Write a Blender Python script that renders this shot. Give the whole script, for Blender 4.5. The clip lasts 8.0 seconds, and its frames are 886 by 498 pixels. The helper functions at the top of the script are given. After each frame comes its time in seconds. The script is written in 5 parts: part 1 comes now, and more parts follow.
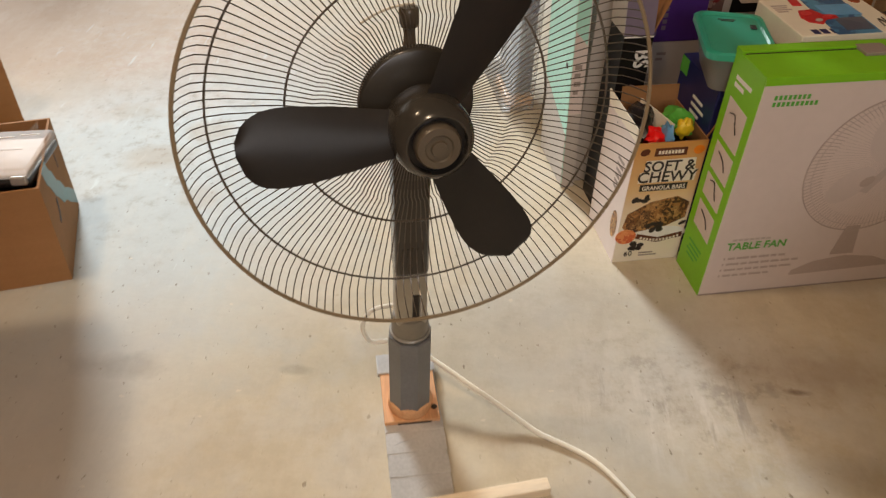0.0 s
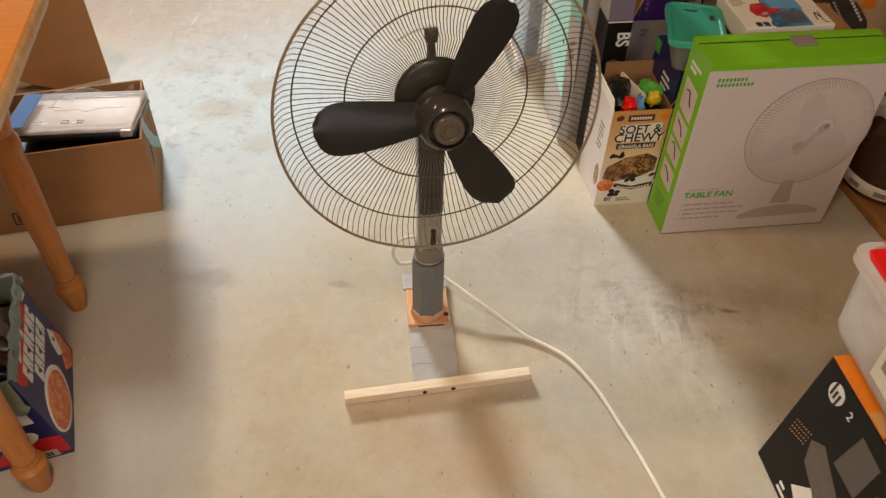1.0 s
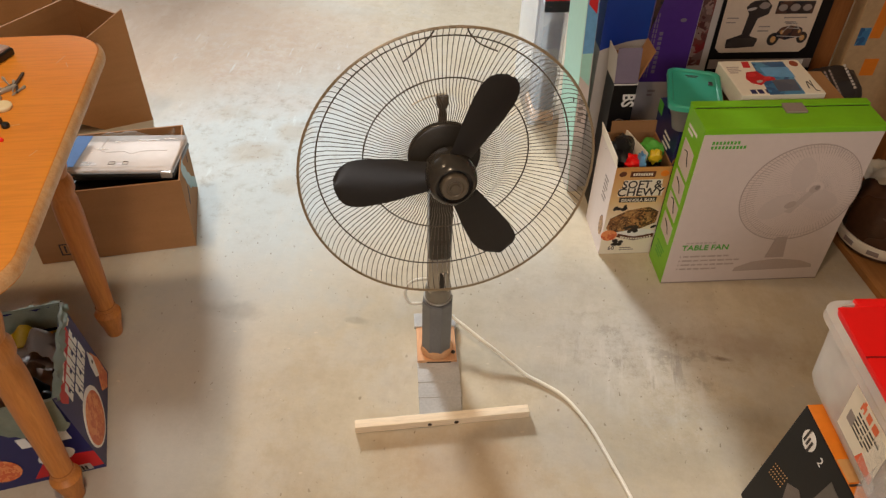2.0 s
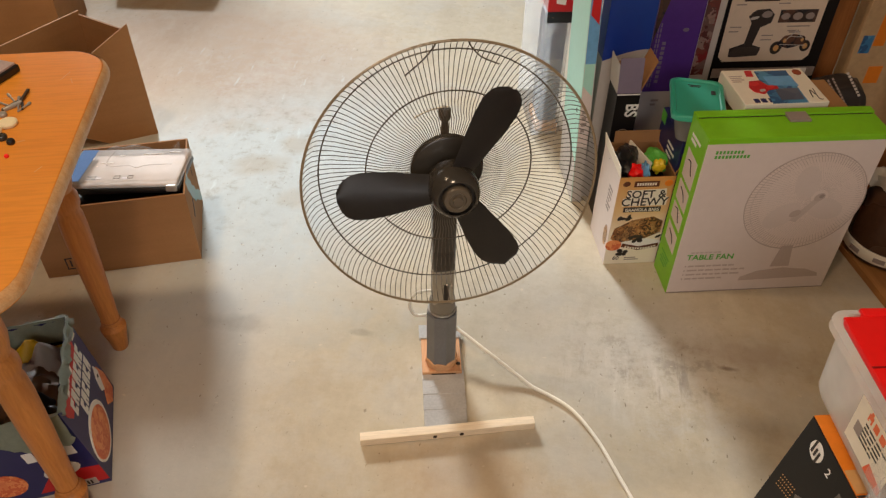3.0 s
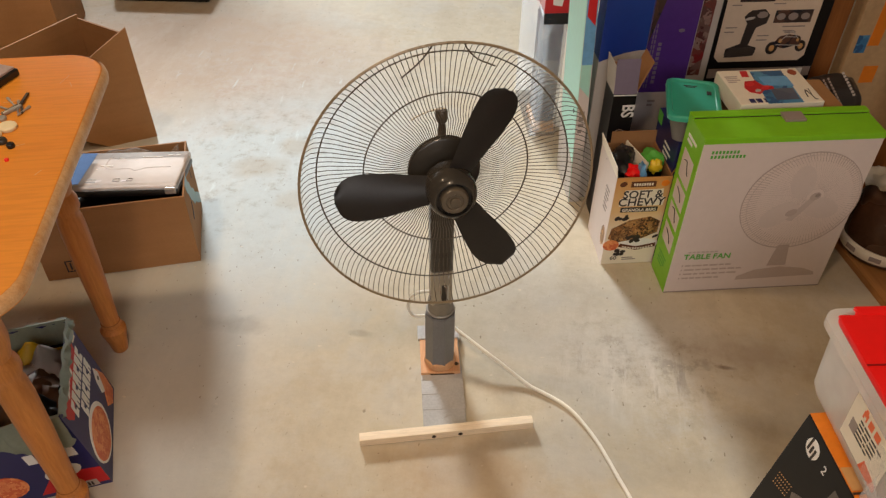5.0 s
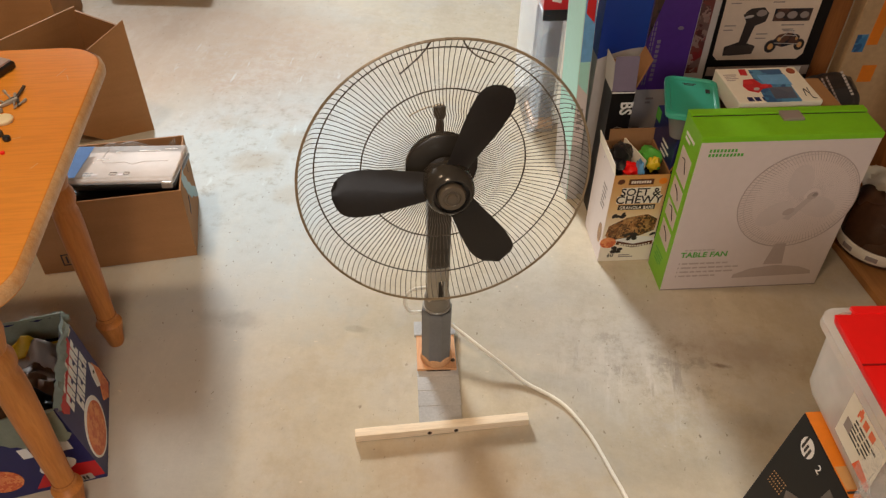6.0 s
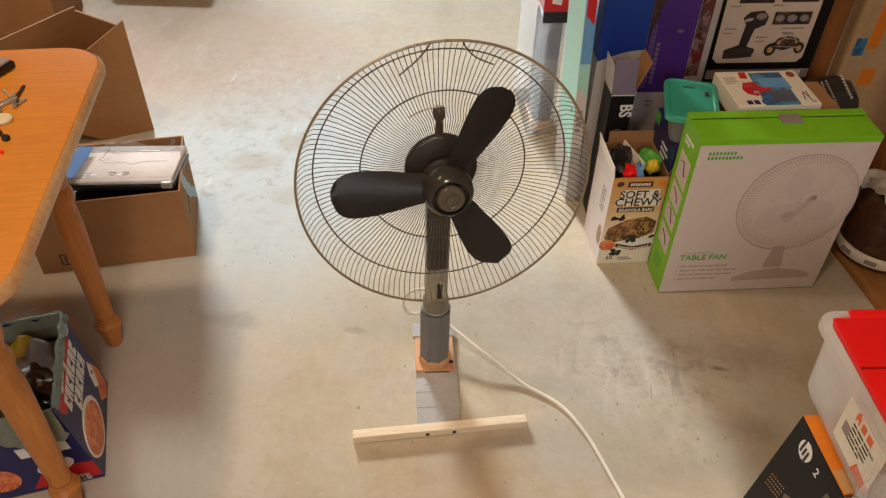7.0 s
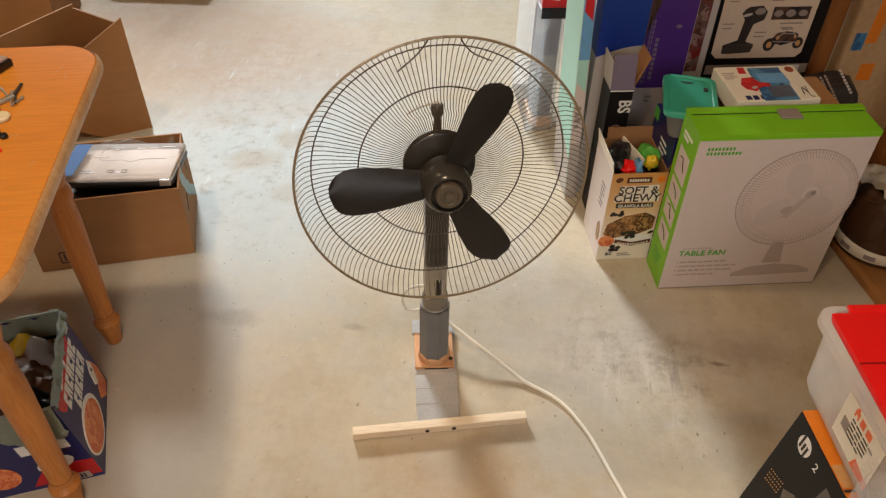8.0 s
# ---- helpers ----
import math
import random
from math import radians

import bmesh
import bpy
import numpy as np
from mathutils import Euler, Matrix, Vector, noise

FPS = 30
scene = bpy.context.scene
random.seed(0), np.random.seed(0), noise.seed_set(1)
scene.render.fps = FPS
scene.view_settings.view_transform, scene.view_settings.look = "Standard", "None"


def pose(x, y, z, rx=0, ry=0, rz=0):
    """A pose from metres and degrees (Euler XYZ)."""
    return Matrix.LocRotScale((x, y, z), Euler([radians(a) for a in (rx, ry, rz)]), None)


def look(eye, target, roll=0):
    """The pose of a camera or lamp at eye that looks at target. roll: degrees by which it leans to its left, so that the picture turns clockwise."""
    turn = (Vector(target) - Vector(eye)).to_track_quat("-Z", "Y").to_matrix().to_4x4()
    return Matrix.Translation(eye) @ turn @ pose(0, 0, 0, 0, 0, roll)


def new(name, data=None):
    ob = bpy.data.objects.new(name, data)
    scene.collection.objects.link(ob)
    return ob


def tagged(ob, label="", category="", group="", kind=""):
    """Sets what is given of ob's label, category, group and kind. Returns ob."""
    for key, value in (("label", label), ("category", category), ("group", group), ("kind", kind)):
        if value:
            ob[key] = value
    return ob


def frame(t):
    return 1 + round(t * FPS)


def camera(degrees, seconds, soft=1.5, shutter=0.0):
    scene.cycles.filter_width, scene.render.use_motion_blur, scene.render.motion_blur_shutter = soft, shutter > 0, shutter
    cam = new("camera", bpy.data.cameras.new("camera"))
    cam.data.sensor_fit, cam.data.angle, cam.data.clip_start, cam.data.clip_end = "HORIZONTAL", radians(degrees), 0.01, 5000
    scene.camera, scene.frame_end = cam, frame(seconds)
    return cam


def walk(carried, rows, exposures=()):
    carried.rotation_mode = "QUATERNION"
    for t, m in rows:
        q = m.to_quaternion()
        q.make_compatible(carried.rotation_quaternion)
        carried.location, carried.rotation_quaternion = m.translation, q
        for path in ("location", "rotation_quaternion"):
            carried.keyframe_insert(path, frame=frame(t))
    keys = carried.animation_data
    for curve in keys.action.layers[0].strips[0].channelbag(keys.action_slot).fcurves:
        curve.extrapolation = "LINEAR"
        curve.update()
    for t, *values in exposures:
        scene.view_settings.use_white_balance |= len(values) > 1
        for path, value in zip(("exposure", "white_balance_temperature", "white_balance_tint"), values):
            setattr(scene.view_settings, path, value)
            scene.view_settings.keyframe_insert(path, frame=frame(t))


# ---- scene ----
cam = camera(59.4, 8.0, soft=1.3, shutter=0.4)
PATH = [
    (0, (0.1, 0.128, 0.972), (0.042, 1.664, -0.306), 2.0),
    (0.5, (0.119, 0.001, 1.084), (0.037, 1.474, -0.267), 2.5),
    (1, (0.129, -0.13, 1.221), (0.027, 1.286, -0.188), 1.9),
    (1.5, (0.164, -0.18, 1.292), (0.026, 1.252, -0.097), 1.9),
    (2, (0.168, -0.201, 1.316), (-0.009, 1.269, -0.028), 1.9),
    (3.5, (0.174, -0.196, 1.321), (-0.021, 1.288, -0.005), 0.9),
    (4, (0.175, -0.199, 1.323), (-0.017, 1.286, -0.003), 0.9),
    (4.5, (0.176, -0.204, 1.325), (-0.02, 1.284, 0.003), 0.7),
    (6, (0.176, -0.201, 1.326), (-0.01, 1.278, -0.008), 1.4),
    (6.5, (0.176, -0.2, 1.327), (-0.008, 1.281, -0.004), 1.7),
    (7, (0.177, -0.201, 1.326), (-0.008, 1.281, -0.005), 1.7),
    (7.5, (0.178, -0.199, 1.326), (-0.005, 1.278, -0.01), 1.6),
    (8, (0.179, -0.2, 1.326), (-0.005, 1.276, -0.012), 1.5),
]
walk(cam, [(t, look(eye, target, roll)) for t, eye, target, roll in PATH], exposures=[(0, 0.96), (8, 0.96)])

# ---- light ----
world = bpy.data.worlds.new("world")
scene.world = world
world.use_nodes = True
sky = world.node_tree.nodes.new("ShaderNodeTexSky")
sky.sky_type, sky.sun_disc, sky.sun_elevation, sky.sun_rotation = "NISHITA", False, radians(24), radians(-27)
world.node_tree.links.new(sky.outputs[0], world.node_tree.nodes["Background"].inputs[0])
world.node_tree.nodes["Background"].inputs[1].default_value = 0.05


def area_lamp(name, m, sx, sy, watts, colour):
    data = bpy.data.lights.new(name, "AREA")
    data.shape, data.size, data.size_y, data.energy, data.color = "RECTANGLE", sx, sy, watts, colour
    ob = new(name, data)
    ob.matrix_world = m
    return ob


# low hazy sun through an unseen wide garden door and a warm bulb under the ceiling, with two added fill lamps
sun_data = bpy.data.lights.new("sun", "SUN")
sun_data.energy, sun_data.angle, sun_data.color = 3.3, radians(11), (0.89, 0.96, 1.0)
sun = new("sun", sun_data)
sun.matrix_world = look((-0.454 * 8, 0.891 * 8, math.tan(radians(24)) * 8), (0, 0, 0))
# unseen rear source, added to fill the box fronts and near floor
area_lamp("rear_window_daylight", look((0.5, -1.82, 1.75), (0.0, 1.0, 0.3)), 1.6, 0.8, 11, (1.0, 0.92, 0.86))
area_lamp("ceiling_bulb_light", look((-1.1, 1.0, 2.33), (-1.0, 0.95, 0)), 0.14, 0.14, 8, (1.0, 0.72, 0.46))
# no second bulb is known: added warm fill for the box fronts and tub
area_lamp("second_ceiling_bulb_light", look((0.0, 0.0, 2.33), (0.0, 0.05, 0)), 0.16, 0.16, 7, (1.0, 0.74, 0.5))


# ---- materials ----
def srgb(r, g, b):
    return tuple((c / 255 / 12.92 if c / 255 <= 0.04045 else ((c / 255 + 0.055) / 1.055) ** 2.4) for c in (r, g, b))


class Nodes:
    """A small wrapper that keeps node code short."""

    def __init__(self, name):
        self.mat = bpy.data.materials.new(name)
        self.mat.use_nodes = True
        self.t = self.mat.node_tree
        self.b = self.t.nodes["Principled BSDF"]
        self.pos = self.t.nodes.new("ShaderNodeTexCoord").outputs["Object"]

    def put(self, socket, value):
        if isinstance(value, bpy.types.NodeSocket):
            self.t.links.new(value, socket)
        else:
            socket.default_value = value

    def noise(self, scale, detail=4.0, rough=0.55, stretch=None, vec=None):
        n = self.t.nodes.new("ShaderNodeTexNoise")
        n.inputs["Scale"].default_value, n.inputs["Detail"].default_value, n.inputs["Roughness"].default_value = scale, detail, rough
        v = vec or self.pos
        if stretch:
            mp = self.t.nodes.new("ShaderNodeMapping")
            mp.inputs["Scale"].default_value = stretch
            self.t.links.new(v, mp.inputs[0])
            v = mp.outputs[0]
        self.t.links.new(v, n.inputs["Vector"])
        return n.outputs["Fac"]

    def ramp(self, fac, stops):
        n = self.t.nodes.new("ShaderNodeValToRGB")
        e = n.color_ramp.elements
        while len(e) < len(stops):
            e.new(0.5)
        for el, (p, c) in zip(e, stops):
            el.position, el.color = p, (*c, 1) if len(c) == 3 else c
        self.t.links.new(fac, n.inputs[0])
        return n.outputs[0]

    def mix(self, fac, a, b, blend="MIX"):
        n = self.t.nodes.new("ShaderNodeMix")
        n.data_type, n.blend_type = "RGBA", blend
        self.put(n.inputs[0], fac)
        for s, v in ((n.inputs[6], a), (n.inputs[7], b)):
            self.put(s, (*v, 1) if isinstance(v, tuple) and len(v) == 3 else v)
        return n.outputs[2]

    def math(self, op, a, b=0.0, clamp=False):
        n = self.t.nodes.new("ShaderNodeMath")
        n.operation, n.use_clamp = op, clamp
        self.put(n.inputs[0], a)
        self.put(n.inputs[1], b)
        return n.outputs[0]

    def bump(self, height, strength=0.2, distance=0.001):
        n = self.t.nodes.new("ShaderNodeBump")
        n.inputs["Strength"].default_value, n.inputs["Distance"].default_value = strength, distance
        self.t.links.new(height, n.inputs["Height"])
        self.t.links.new(n.outputs[0], self.b.inputs["Normal"])

    def done(self, colour=None, rough=None, metal=0.0, spec=None):
        if colour is not None:
            self.put(self.b.inputs["Base Color"], (*colour, 1) if isinstance(colour, tuple) and len(colour) == 3 else colour)
        if rough is not None:
            self.put(self.b.inputs["Roughness"], rough)
        self.b.inputs["Metallic"].default_value = metal
        if spec is not None:
            self.b.inputs["Specular IOR Level"].default_value = spec
        return self.mat


def plain(name, colour, rough=0.5, vary=0.12, scale=30.0, bump=0.1, metal=0.0, spec=None):
    """A coloured surface with blotches at two scales and a fine relief."""
    n = Nodes(name)
    big, fine = n.noise(scale * 0.25, 3), n.noise(scale * 5, 4)
    f = n.math("ADD", n.math("MULTIPLY", big, 0.6), n.math("MULTIPLY", fine, 0.4))
    lo = tuple(c * (1 - vary) for c in colour)
    hi = tuple(min(1, c * (1 + vary)) for c in colour)
    col = n.ramp(f, [(0.3, lo), (0.7, hi)])
    n.bump(fine, bump, 0.0006)
    r = n.math("ADD", n.math("MULTIPLY", big, 0.2), rough - 0.1, True)
    return n.done(col, r, metal, spec)


def concrete():
    n = Nodes("painted concrete")
    geo = n.t.nodes.new("ShaderNodeNewGeometry").outputs["Position"]
    n.pos = geo
    big, mid, fine = n.noise(1.1, 5, 0.6), n.noise(4.5, 6, 0.65), n.noise(38, 6, 0.7)
    col = n.ramp(big, [(0.32, srgb(182, 168, 144)), (0.5, srgb(197, 184, 160)), (0.66, srgb(200, 193, 178))])
    col = n.mix(n.math("MULTIPLY", n.ramp(mid, [(0.47, (0, 0, 0)), (0.62, (1, 1, 1))]), 0.42), col, srgb(184, 180, 174))
    # trowel blotches with a firm edge
    col = n.mix(n.math("MULTIPLY", n.ramp(n.noise(6.5, 5, 0.6, (1, 0.7, 1)), [(0.54, (0, 0, 0)), (0.59, (1, 1, 1))]), 0.28), col, srgb(176, 160, 136))
    col = n.mix(n.math("MULTIPLY", n.ramp(n.noise(9, 7, 0.7), [(0.36, (1, 1, 1)), (0.5, (0, 0, 0))]), 0.22), col, srgb(168, 150, 124))
    col = n.mix(n.math("MULTIPLY", n.ramp(fine, [(0.38, (0, 0, 0)), (0.68, (1, 1, 1))]), 0.2), col, srgb(150, 137, 118))

    def streaks(scale, turn, lo, hi):
        mp = n.t.nodes.new("ShaderNodeMapping")
        mp.inputs["Rotation"].default_value, mp.inputs["Scale"].default_value = (0, 0, radians(turn)), (1, 0.16, 1)
        n.t.links.new(geo, mp.inputs[0])
        return n.ramp(n.noise(scale, 5, 0.65, None, mp.outputs[0]), [(lo, (0, 0, 0)), (hi, (1, 1, 1))])

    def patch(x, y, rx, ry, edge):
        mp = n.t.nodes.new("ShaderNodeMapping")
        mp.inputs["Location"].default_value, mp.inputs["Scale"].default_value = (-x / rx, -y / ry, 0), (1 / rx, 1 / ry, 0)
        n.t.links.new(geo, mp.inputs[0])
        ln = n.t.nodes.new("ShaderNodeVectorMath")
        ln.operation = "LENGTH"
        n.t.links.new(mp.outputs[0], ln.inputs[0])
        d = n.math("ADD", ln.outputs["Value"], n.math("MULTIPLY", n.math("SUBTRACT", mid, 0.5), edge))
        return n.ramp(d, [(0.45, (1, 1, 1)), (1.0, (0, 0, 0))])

    scuff = n.noise(24, 8, 0.74)
    crack = n.ramp(scuff, [(0.46, (0, 0, 0)), (0.60, (1, 1, 1))])
    worn = n.math("MULTIPLY", patch(-0.66, 1.72, 0.46, 0.85, 1.7), n.math("ADD", n.math("MULTIPLY", crack, 0.35), n.math("ADD", streaks(46, 35, 0.64, 0.7), streaks(42, -50, 0.63, 0.7), True), True))
    # cool window daylight on the worn area, put in as a bluish tint
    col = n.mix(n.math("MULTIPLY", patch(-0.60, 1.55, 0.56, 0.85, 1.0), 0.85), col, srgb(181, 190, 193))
    # warm shade of the far floor, painted in as a broad brown patch
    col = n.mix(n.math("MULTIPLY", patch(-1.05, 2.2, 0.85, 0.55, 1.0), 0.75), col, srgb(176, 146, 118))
    # real scuffs, whitened in colour for the window's sheen
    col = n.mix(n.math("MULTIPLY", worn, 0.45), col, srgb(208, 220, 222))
    col = n.mix(n.math("MULTIPLY", patch(-0.62, 1.62, 0.34, 0.5, 1.6), n.ramp(scuff, [(0.36, (0.45, 0.45, 0.45)), (0.46, (0, 0, 0))])), col, srgb(136, 124, 108))
    # cool grey of the table's shade, tinted into the floor beside it
    col = n.mix(n.math("MULTIPLY", patch(-0.5, 0.62, 0.2, 0.6, 1.2), 0.5), col, srgb(180, 172, 164))
    col = n.mix(n.math("MULTIPLY", patch(0.36, 1.06, 0.34, 0.26, 1.6), 0.34), col, srgb(146, 144, 146))
    worn2 = n.math("MULTIPLY", patch(0.52, 0.93, 0.34, 0.22, 1.7), crack)
    col = n.mix(n.math("MULTIPLY", worn2, 0.3), col, srgb(206, 202, 194))
    col = n.mix(n.math("MULTIPLY", patch(0.5, 0.98, 0.26, 0.14, 1.8), n.ramp(scuff, [(0.38, (0.34, 0.34, 0.34)), (0.47, (0, 0, 0))])), col, srgb(112, 106, 102))
    # shade in front of the fan box, painted as a brown zone
    col = n.mix(n.math("MULTIPLY", patch(0.70, 1.03, 0.2, 0.09, 1.9), 0.4), col, srgb(128, 100, 74))
    col = n.mix(n.math("MULTIPLY", patch(0.655, 0.985, 0.032, 0.010, 2.2), 0.6), col, srgb(84, 58, 36))
    col = n.mix(n.math("MULTIPLY", patch(-0.165, 0.965, 0.03, 0.013, 1.0), 0.4), col, srgb(140, 130, 112))
    col = n.mix(n.math("MULTIPLY", patch(-0.45, 0.95, 0.09, 0.035, 2.4), 0.34), col, srgb(136, 122, 108))
    col = n.mix(n.math("MULTIPLY", patch(0.12, 0.62, 0.2, 0.12, 1.5), 0.3), col, srgb(176, 136, 96))
    # drag marks between the fan and the tub, and brown rubbed spots in the worn patch
    col = n.mix(n.math("MULTIPLY", patch(0.44, 0.9, 0.2, 0.12, 1.2), n.math("MULTIPLY", streaks(26, 40, 0.52, 0.6), 0.45)), col, srgb(208, 200, 190))
    col = n.mix(n.math("MULTIPLY", patch(0.46, 0.96, 0.2, 0.1, 1.4), n.math("MULTIPLY", streaks(24, -60, 0.54, 0.6), 0.5)), col, srgb(132, 124, 118))
    for X, Y, A, B, K in ((-0.60, 1.56, 0.10, 0.07, 0.45), (-0.52, 1.68, 0.07, 0.06, 0.4), (-0.72, 1.75, 0.08, 0.05, 0.3), (-0.46, 1.42, 0.06, 0.06, 0.3)):
        col = n.mix(n.math("MULTIPLY", patch(X, Y, A, B, 1.8), K), col, srgb(160, 140, 112))
    pit_area = n.ramp(n.noise(2.6, 2), [(0.4, (0.15, 0.15, 0.15)), (0.55, (1, 1, 1))])
    pits = n.math("ADD", n.ramp(n.noise(105, 3, 0.5, (1, 0.6, 1)), [(0.275, (1, 1, 1)), (0.325, (0, 0, 0))]), n.ramp(n.noise(52, 5, 0.65, (0.7, 1, 1)), [(0.255, (1, 1, 1)), (0.3, (0, 0, 0))]), True)
    speck = n.math("MULTIPLY", pits, pit_area)
    col = n.mix(n.math("MULTIPLY", speck, 0.62), col, srgb(100, 82, 62))
    smear = n.ramp(n.noise(15, 8, 0.75, (1, 0.35, 1)), [(0.5, (0, 0, 0)), (0.7, (1, 1, 1))])
    col = n.mix(n.math("MULTIPLY", smear, 0.2), col, srgb(210, 200, 184))
    fleck = n.ramp(n.noise(46, 2, 0.4, (1, 1.6, 1)), [(0.74, (0, 0, 0)), (0.78, (1, 1, 1))])
    col = n.mix(n.math("MULTIPLY", fleck, 0.4), col, srgb(222, 206, 180))
    n.bump(n.math("ADD", n.math("SUBTRACT", n.math("MULTIPLY", fine, 0.6), speck), n.math("MULTIPLY", scuff, 0.6)), 0.42, 0.0022)
    rough = n.math("ADD", n.math("MULTIPLY", mid, 0.22), 0.55, True)
    return n.done(col, rough, spec=0.12)


def wood(name, dark, light, axis="X", scale=9.0, rough=0.4, stretch=0.08):
    n = Nodes(name)
    st = {"X": (stretch, 1, 1), "Y": (1, stretch, 1), "Z": (1, 1, stretch)}[axis]
    grain, broad, fine = n.noise(scale * 7, 5, 0.6, st), n.noise(scale, 4, 0.5, st), n.noise(scale * 30, 3, 0.6, st)
    f = n.math("ADD", n.math("MULTIPLY", broad, 0.55), n.math("MULTIPLY", grain, 0.45))
    col = n.ramp(f, [(0.32, dark), (0.68, light)])
    col = n.mix(n.math("MULTIPLY", n.ramp(fine, [(0.4, (1, 1, 1)), (0.55, (0, 0, 0))]), 0.18), col, tuple(c * 0.5 for c in dark))
    n.bump(grain, 0.12, 0.0008)
    return n.done(col, n.math("ADD", n.math("MULTIPLY", broad, 0.2), rough - 0.1, True), spec=0.25)


def cardboard(name, colour):
    n = Nodes(name)
    big, flute, fine = n.noise(7, 4), n.noise(60, 2, 0.4, (0.05, 0.05, 1)), n.noise(160, 4)
    f = n.math("ADD", n.math("MULTIPLY", big, 0.6), n.math("ADD", n.math("MULTIPLY", flute, 0.2), n.math("MULTIPLY", fine, 0.2)))
    col = n.ramp(f, [(0.3, tuple(c * 0.84 for c in colour)), (0.7, tuple(c * 1.12 for c in colour))])
    n.bump(n.math("ADD", flute, n.math("MULTIPLY", fine, 0.4)), 0.15, 0.0006)
    return n.done(col, 0.82, spec=0.25)


def milky_plastic(name, colour, clear=0.45, rough=0.3, through_light=0.62):
    """Thin translucent plastic: part clear, part light-scattering."""
    n = Nodes(name)
    n.done(colour, rough)
    n.bump(n.noise(40, 3), 0.06, 0.0008)
    tr = n.t.nodes.new("ShaderNodeBsdfTranslucent")
    tr.inputs[0].default_value = (*colour, 1)
    tp = n.t.nodes.new("ShaderNodeBsdfTransparent")
    m1, m2 = n.t.nodes.new("ShaderNodeMixShader"), n.t.nodes.new("ShaderNodeMixShader")
    m1.inputs[0].default_value = through_light
    n.t.links.new(n.b.outputs[0], m1.inputs[1])
    n.t.links.new(tr.outputs[0], m1.inputs[2])
    n.put(m2.inputs[0], n.math("ADD", n.math("MULTIPLY", n.noise(9, 3), 0.3), clear - 0.15, True))
    n.t.links.new(m1.outputs[0], m2.inputs[1])
    n.t.links.new(tp.outputs[0], m2.inputs[2])
    n.t.links.new(m2.outputs[0], n.t.nodes["Material Output"].inputs[0])
    return n.mat


def picture(name, colours, scale=22.0, rough=0.35):
    """Printed artwork too small to read: blotches of its own inks."""
    n = Nodes(name)
    v = n.t.nodes.new("ShaderNodeTexVoronoi")
    v.inputs["Scale"].default_value = scale
    w = n.t.nodes.new("ShaderNodeVectorMath")
    w.operation = "MULTIPLY_ADD"
    nz = n.t.nodes.new("ShaderNodeTexNoise")
    nz.inputs["Scale"].default_value = scale * 1.3
    n.t.links.new(n.pos, nz.inputs["Vector"])
    n.t.links.new(nz.outputs["Color"], w.inputs[0])
    w.inputs[1].default_value = (0.05, 0.05, 0.05)
    n.t.links.new(n.pos, w.inputs[2])
    n.t.links.new(w.outputs[0], v.inputs["Vector"])
    sep = n.t.nodes.new("ShaderNodeSeparateColor")
    n.t.links.new(v.outputs["Color"], sep.inputs[0])
    k = len(colours)
    col = n.ramp(sep.outputs[0], [(i / k, c) for i, c in enumerate(colours)])
    col = n.mix(n.math("MULTIPLY", n.noise(scale * 8, 3), 0.3), col, colours[0])
    return n.done(col, rough)


def fade_print(name, height, stops):
    """A printed front whose ink changes from foot to top."""
    n = Nodes(name)
    sep = n.t.nodes.new("ShaderNodeSeparateXYZ")
    n.t.links.new(n.pos, sep.inputs[0])
    f = n.math("ADD", n.math("DIVIDE", sep.outputs[2], height), n.math("MULTIPLY", n.math("SUBTRACT", n.noise(30, 4), 0.5), 0.12), True)
    return n.done(n.ramp(f, stops), 0.45)


